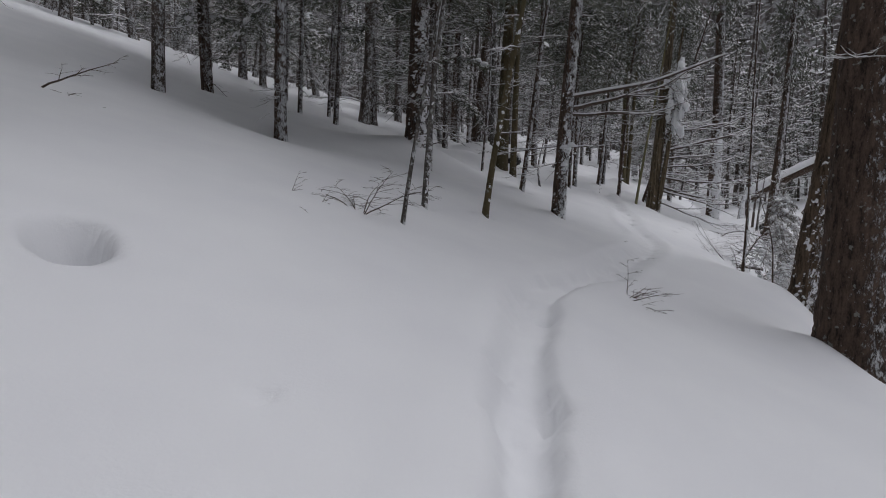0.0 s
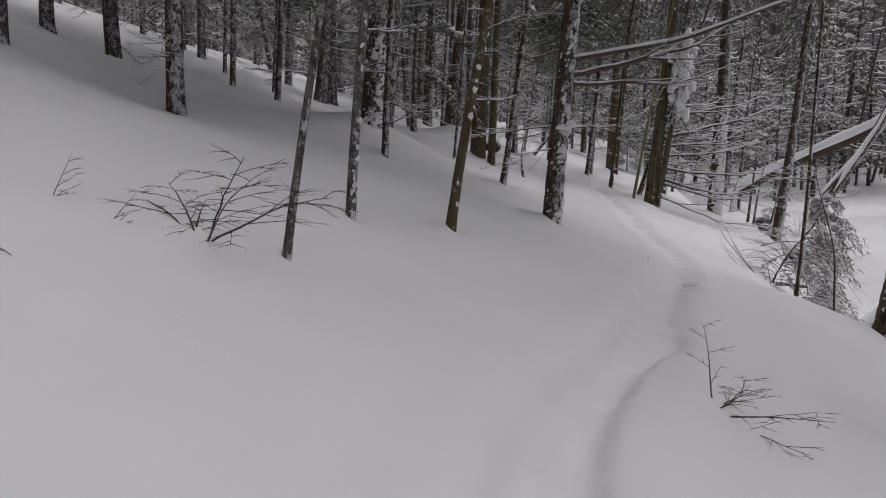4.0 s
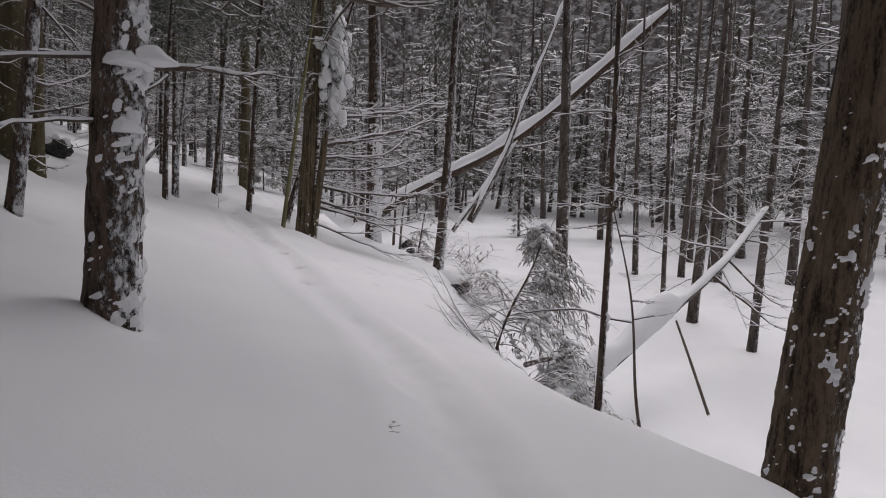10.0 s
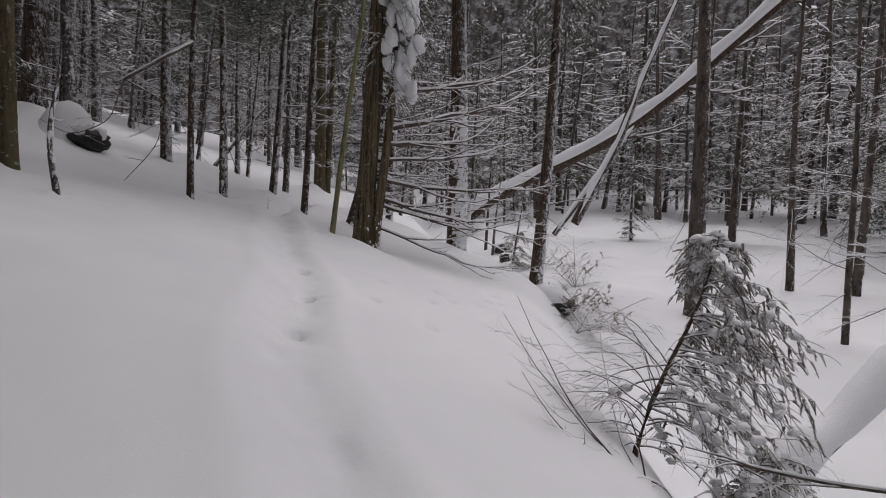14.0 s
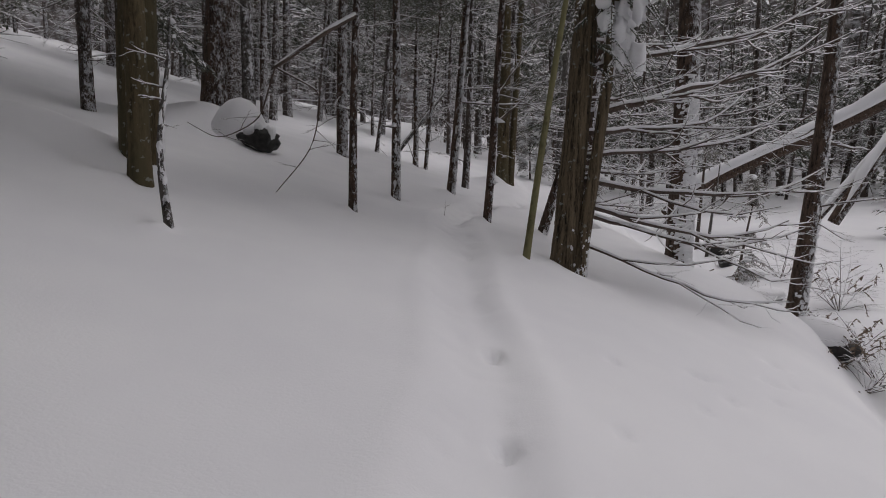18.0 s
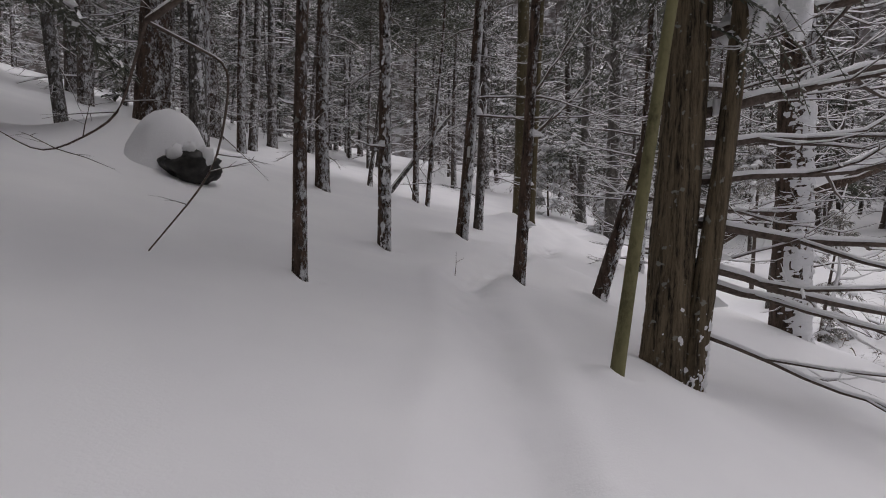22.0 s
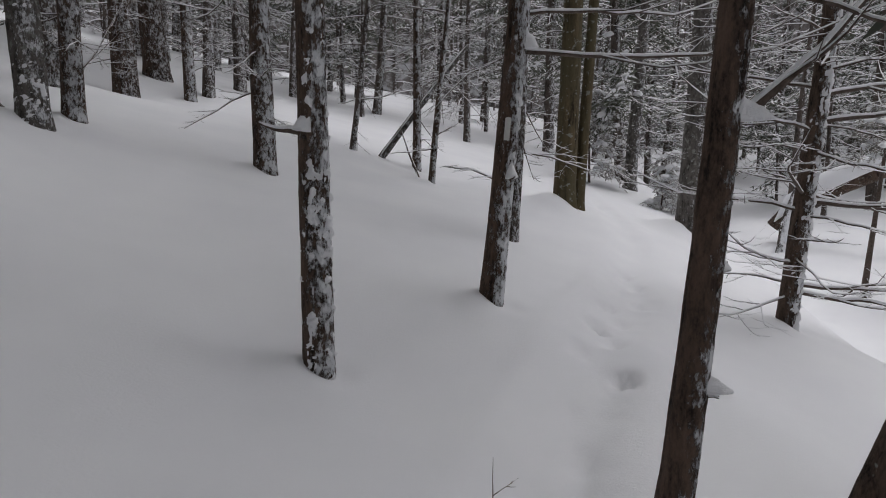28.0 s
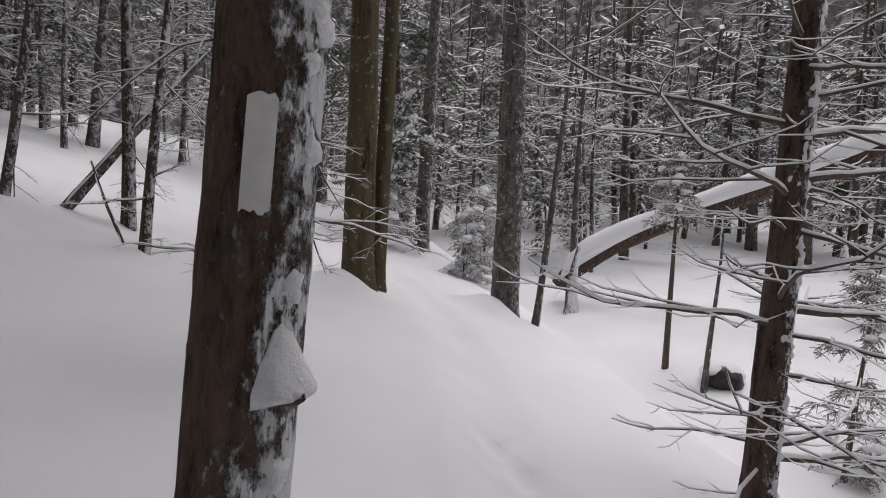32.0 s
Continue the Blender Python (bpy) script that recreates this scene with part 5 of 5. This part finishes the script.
twig_bush(-1.2, 5.75, "thin twig tips showing above the snow", 36, 2, 0.25, 0.0, 40, 60, 0.003, 50, "bare_twig", 3)
twig_bush(-1.06, 5.02, "small brown twig lying in the snow", 37, 2, 0.22, 0.0, 140, 60, 0.003, 25, "bare_twig", 3)
twig_bush(2.97, 9.75, "short twig lying beside the track", 38, 2, 0.24, 0.0, 30, 25, 0.003, 12, "bare_twig", 4)
twig_bush(5.01, 18.46, "small leafless twig on the snow", 39, 2, 0.12, 0.0, 30, 90, 0.002, 15, "bare_twig", 3)
twig_bush(5.85, 21.79, "thin bent stick poking out by the track", 40, 1, 0.38, 0.0, 60, 5, 0.004, 24, "bare_twig", 1, 0.0)
twig_bush(-4.95, 7.2, "dark fallen branch lying on the snow", 16, 2, 1.5, 0.0, 20, 8, 0.014, 3, "fallen_branch", 6, 0.05)
twig_bush(12.6, 20.0, "tangle of snowy twigs in the stream bed", 41, 12, 1.5, 0.008, None, 180, 0.010, 40, leaves=26)
twig_bush(13.6, 21.6, "tangle of snowy twigs in the stream bed", 42, 12, 1.6, 0.008, None, 180, 0.010, 40, leaves=26)
twig_bush(12.7, 23.6, "withered shrub under lines of snow", 43, 12, 1.4, 0.008, None, 180, 0.010, 45, leaves=30)
twig_bush(11.9, 19.6, "bare twiggy shrub on the bank below the trees", 44, 14, 1.3, 0.006, -10, 90, 0.008, 34, leaves=24)
twig_bush(14.9, 23.2, "snow-lined shrub in the valley", 45, 12, 1.7, 0.010, None, 180, 0.011, 45, leaves=20)
twig_bush(16.0, 26.2, "snow-lined shrub in the valley", 47, 10, 1.6, 0.010, None, 180, 0.011, 45)
young_hemlock(12.5, 32.4, 1.3, 40, "small hemlock heaped with snow", 51, 26, 1.3, 0.7, 0.075, lean=0.15, fan=180, per=6)
young_hemlock(13.6, 33.2, 2.0, 100, "small hemlock heaped with snow", 52, 30, 1.2, 0.8, 0.08, lean=0.15, fan=180, per=6)
young_hemlock(11.6, 34.5, 2.4, 200, "small hemlock heaped with snow", 53, 30, 1.2, 0.9, 0.09, lean=0.15, fan=180, per=6)

P_CURVED = (6.08, 10.36, -0.40)
# saplings on the bank in front of the stream
CROOKED, CROOKED_PATH = hill_tree("black crooked sapling on the edge of the bank", 5.52, 10.48, -0.08, 0.028, (-0.02, 0.012), 6, BARK_SNOWY, 0.10, dead=5, dead_from=1.5, dead_len=0.8, crown=False, name="sapling", bend=0.03)
CURVED, CURVED_PATH = hill_tree("thin curved sapling on the bank", *P_CURVED, 0.015, (-0.20, 0.13), 2.0, TWIG, 0, dead=7, dead_from=0.9, dead_to=2.4, dead_len=0.6, crown=False, name="sapling", bend=0.08, snow_side=False)
hill_tree("snapped dead sapling with a snow knob on top", *foot(16.02, 29.45), 0.06, (0.06, 0), 3.0, BARK_GREY, 0.0, dead=0, crown=False, near=False, name="sapling", group="valley trees")
young_hemlock(16.4, 30.6, 4.4, 60, "slender hemlock with dark drooping snow-dusted boughs", 54, 26, 0.6, 1.0, 0.10, lean=0.1, fan=180, per=6, low=0.72)
twig_bush(-0.62, 1.96, "tiny twig lying in a dent in the snow", 63, 3, 0.09, 0.0, None, 180, 0.002, 20, "bare_twig", 3)
young_hemlock(15.0, 26.65, 2.9, 0, "leaning young evergreen with tufts of dusted leaves", 56, 26, 0.5, 0.8, 0.08, lean=0.3, fan=180, per=6, low=0.05)
fork = trunk_at(CURVED_PATH, 1.0)
branch_line(CURVED, [fork, fork + (-0.20, 0.13, 0.03), fork + (-0.36, 0.25, 0.10), fork + (-0.52, 0.50, 0.06), fork + (-0.45, 0.95, -0.06)], 0.008, 0.006, 0.004, 4)
twig_bush(6.62, 12.75, "long bare twigs arching over the bank", 61, 5, 1.0, 0.005, 170, 70, 0.008, 34, "bare_shrub", 5, 0.4)
twig_bush(6.75, 12.45, "long drooping bare twigs below a bowed hemlock", 62, 8, 1.2, 0.005, -35, 50, 0.007, 22, "bare_shrub", 7, 0.75)
log_with_snow("fallen_log", [(6.12, 11.86, -0.10), (6.45, 11.98, -0.13), (6.8, 12.12, -0.18)], 0.028, 0.024, 0.0, "dark bare log at the brink of the bank", seed=15)
hill_tree("snapped trunk plastered with snow under the great log", *foot(18.1, 35.1), 0.20, (0.08, 0.0), 1.9, BARK_WHITE, 0.4, dead=0, crown=False, name="dead_stump", group="valley trees")
for k, (h, az, size) in enumerate(((0.42, -10, 0.030), (0.70, -30, 0.026), (0.78, -20, 0.034), (1.22, 5, 0.036), (1.31, -10, 0.028), (1.72, 10, 0.030), (1.80, 0, 0.036))):
    snow_lump(CROOKED, CROOKED_PATH, h, az, 0.024, size, 240 + k)

# ---- the deep forest all round: four kinds of trees, set out many times ----
def forest_kind(k, height, r, dead, dead_len, crown_low, crown_reach, crown_count, white, label):
    rng = np.random.RandomState(300 + k)
    tree = thing("forest_tree", 0, 0, 0, label, "tree", "deep forest")
    path = trunk_path(height, (0.02 * rng.randn(), 0.02 * rng.randn()), 0.06, rng, 12)
    wood, twig, snow = Geo(), Geo(), Geo()
    add_trunk(wood, path, r, height, 8, 12, 0.05, 0.3, k)
    part("trunk", wood, BARK_FAR, tree)
    for j in range(dead):
        h = 0.6 + (min(height * 0.75, 8.0) - 0.5) * (j + rng.rand()) / dead
        bough(twig, snow, trunk_at(path, h), rng.rand() * 360, dead_len * (0.5 + 0.8 * rng.rand()), 0.016, 4 + rng.randn() * 28, 0.12 + 0.3 * rng.randn(), rng, 5, 2, 0.028, 3, 5, 0.0, 52, 0.14)
    part("branchwork", twig, TWIG, tree)
    part("lying_snow", snow, CLOD, tree)
    if crown_count > 25 and height > 6:
        add_boughs(tree, path, 1.8, 6.5, 4, rng)
    if crown_count:
        lf, sn = crown_geos(crown_low, height, crown_reach, crown_count, rng, white, 0.24, path, 12, 0.036)
        part("crown", lf, NEEDLE, tree, smooth=False)
        part("crown_snow", sn, CLOD, tree)
    return tree


KINDS = [forest_kind(0, 12, 0.17, 22, 1.8, 2.6, 2.2, 27, 0.95, "tall hemlock with snowy dead branches below its crown"),
         forest_kind(1, 10, 0.10, 24, 1.6, 4.0, 1.6, 14, 0.95, "slim hemlock pole bristling with snowy dead branches"),
         forest_kind(2, 11, 0.20, 16, 2.1, 1.8, 2.5, 32, 0.95, "broad hemlock with drooping snow-laden boughs"),
         forest_kind(3, 5.5, 0.07, 6, 0.8, 0.4, 1.4, 32, 0.95, "young hemlock bowed with snow down to the ground"),
         forest_kind(4, 10, 0.12, 30, 1.8, 0, 0, 0, 0, "bare snow-lined tree in the forest")]


def wanted(x, y):
    """How likely a tree stands here: none near the walk, sparse on the upper slope and the valley floor, dense beyond;
    unseen shade trees are added by the start.
    """
    across = (x - 1.0) * 0.962 - y * 0.274          # to the right of the line walked
    ahead = (x - 1.0) * 0.274 + y * 0.962
    if (-6 if ahead > 3.5 else -4.5) < across < 11 and -3 < ahead < 33:
        return 0.0
    # thick stand left of the start, out of view, added to shade the first snow
    if -11 < across < -4.5 and -6 < ahead < 3.5:
        return 0.9
    # denser behind the start too, unseen, for the same shade
    if across < 0 and ahead < 40:
        return (0.6 if ahead < -2 else 0.10 if across > -9 else 0.45) if across > -14 else 0.7
    if 9 <= across < 20 and ahead < 43:
        return 0.0 if across < 17 else 0.10
    if 11 <= across < 22 and ahead < 35:
        return 0.0 if across < 19 else 0.25
    if ahead > 33 and -6 < across < 11:
        return 0.35 if ahead < 42 else 0.9
    return 1.0


pick = np.random.RandomState(77)
placed = list(STANDS_BUILT)
count = 0
for _ in range(9000):
    x, y = -34 + 78 * pick.rand(), -12 + 66 * pick.rand()
    u, kind_roll, turn, size = pick.rand(4)
    if u > wanted(x, y) or count >= 250:
        continue
    if min((x - a) ** 2 + (y - b) ** 2 for a, b in placed) < 2.6:
        continue
    placed.append((x, y))
    hillside = (x - 1.0) * 0.962 - y * 0.274 < 0
    shares = (0.30, 0.52, 0.74, 0.88) if hillside else (0.18, 0.38, 0.60, 0.82)
    k = sum(kind_roll > s for s in shares)
    s = 0.9 + 0.55 * size
    copy_thing(KINDS[k], pose(x, y, float(ground(x, y)) - 0.08, 3.2 * pick.randn(), 3.2 * pick.randn(), turn * 360) @ Matrix.Scale(s, 4))
    count += 1
for k, (x, y) in zip(KINDS, ((27, 27), (14.5, 41), (30, 22), (24, 30), (-15, 33))):
    k.matrix_basis = pose(x, y, float(ground(x, y)) - 0.05)

# the woods behind, too far off to tell one tree from the next
wood, twig, snow, leaf = Geo(), Geo(), Geo(), Geo()
made = 0
while made < 330:
    x, y = -60 + 122 * pick.rand(), -35 + 118 * pick.rand()
    far = math.hypot(x - 4, y - 14)
    if not 36 < far < 62:
        continue
    made += 1
    h, z0 = 12 + 8 * pick.rand(), float(ground(x, y)) - 0.2
    lean_x, lean_y = 0.04 * pick.randn(2)
    foot_p = np.array([x, y, z0])
    wood.tube([foot_p, foot_p + (lean_x * h * 0.5, lean_y * h * 0.5, h * 0.5), foot_p + (lean_x * h, lean_y * h, h)], [0.08 + 0.14 * pick.rand(), 0.09, 0.03], 5)
    for j in range(20):
        f = 0.05 + 0.9 * (j + pick.rand()) / 20
        p = foot_p + np.array([lean_x * h * f, lean_y * h * f, h * f])
        if j % 3 == 2:
            spray(leaf, snow, p, pick.rand() * 360, 1.2 + 1.4 * pick.rand(), 0, 0.4, pick, 9, 0.5, 0.12, 0.95)
        else:
            bough(twig, snow, p, pick.rand() * 360, 1.3 + pick.rand(), 0.03, 5 * pick.randn(), 0.15, pick, 3, 1, 0.05, 3, 4)
woods = thing("far_woods", 0, 0, 0, "dense snowy woods in the distance", "woods")
woods["kind"] = "stuff"
for nm, g, mt in (("timber", wood, BARK_FAR), ("brushwood", twig, TWIG), ("foliage", leaf, NEEDLE), ("snow", snow, CLOD)):
    tagged(part(nm, g, mt, woods), kind="stuff")

# distance: the wooded hills beyond the trees
m, nt, b = shader("far_woods", 1.0, 0.0)
stems = noise_of(nt, 1.1, 6, (1, 1, 0.14), 0.7)
tufts = noise_of(nt, 0.9, 5, (1, 1, 1.6), 0.75)
col = ramp(nt, stems, [(0.40, (0.06, 0.054, 0.05)), (0.60, (0.20, 0.18, 0.17))])
nt.links.new(mixed(nt, ramp(nt, tufts, [(0.48, (0, 0, 0)), (0.60, (0.7, 0.7, 0.7))]), col, (0.6, 0.61, 0.62)), b.inputs["Base Color"])
ring = Geo()
a = np.linspace(0, 2 * np.pi, 721)
bx, by = 4 + 66 * np.cos(a), 22 + 66 * np.sin(a)
base = ground(bx, by)
top = base + 30 + 2.2 * vnoise(a * 23, a * 0, 1.0) + 1.8 * vnoise(a * 91, a * 0, 4.0)
verts = np.concatenate([np.stack([bx, by, base - 1], -1), np.stack([bx, by, top], -1)])
i = np.arange(720)
ring.add(verts, np.stack([i, i + 1, i + 722, i + 721], -1))
tagged(new("backdrop", ring.mesh("backdrop", m, False)), "distant snowy woods", "backdrop", kind="structure")
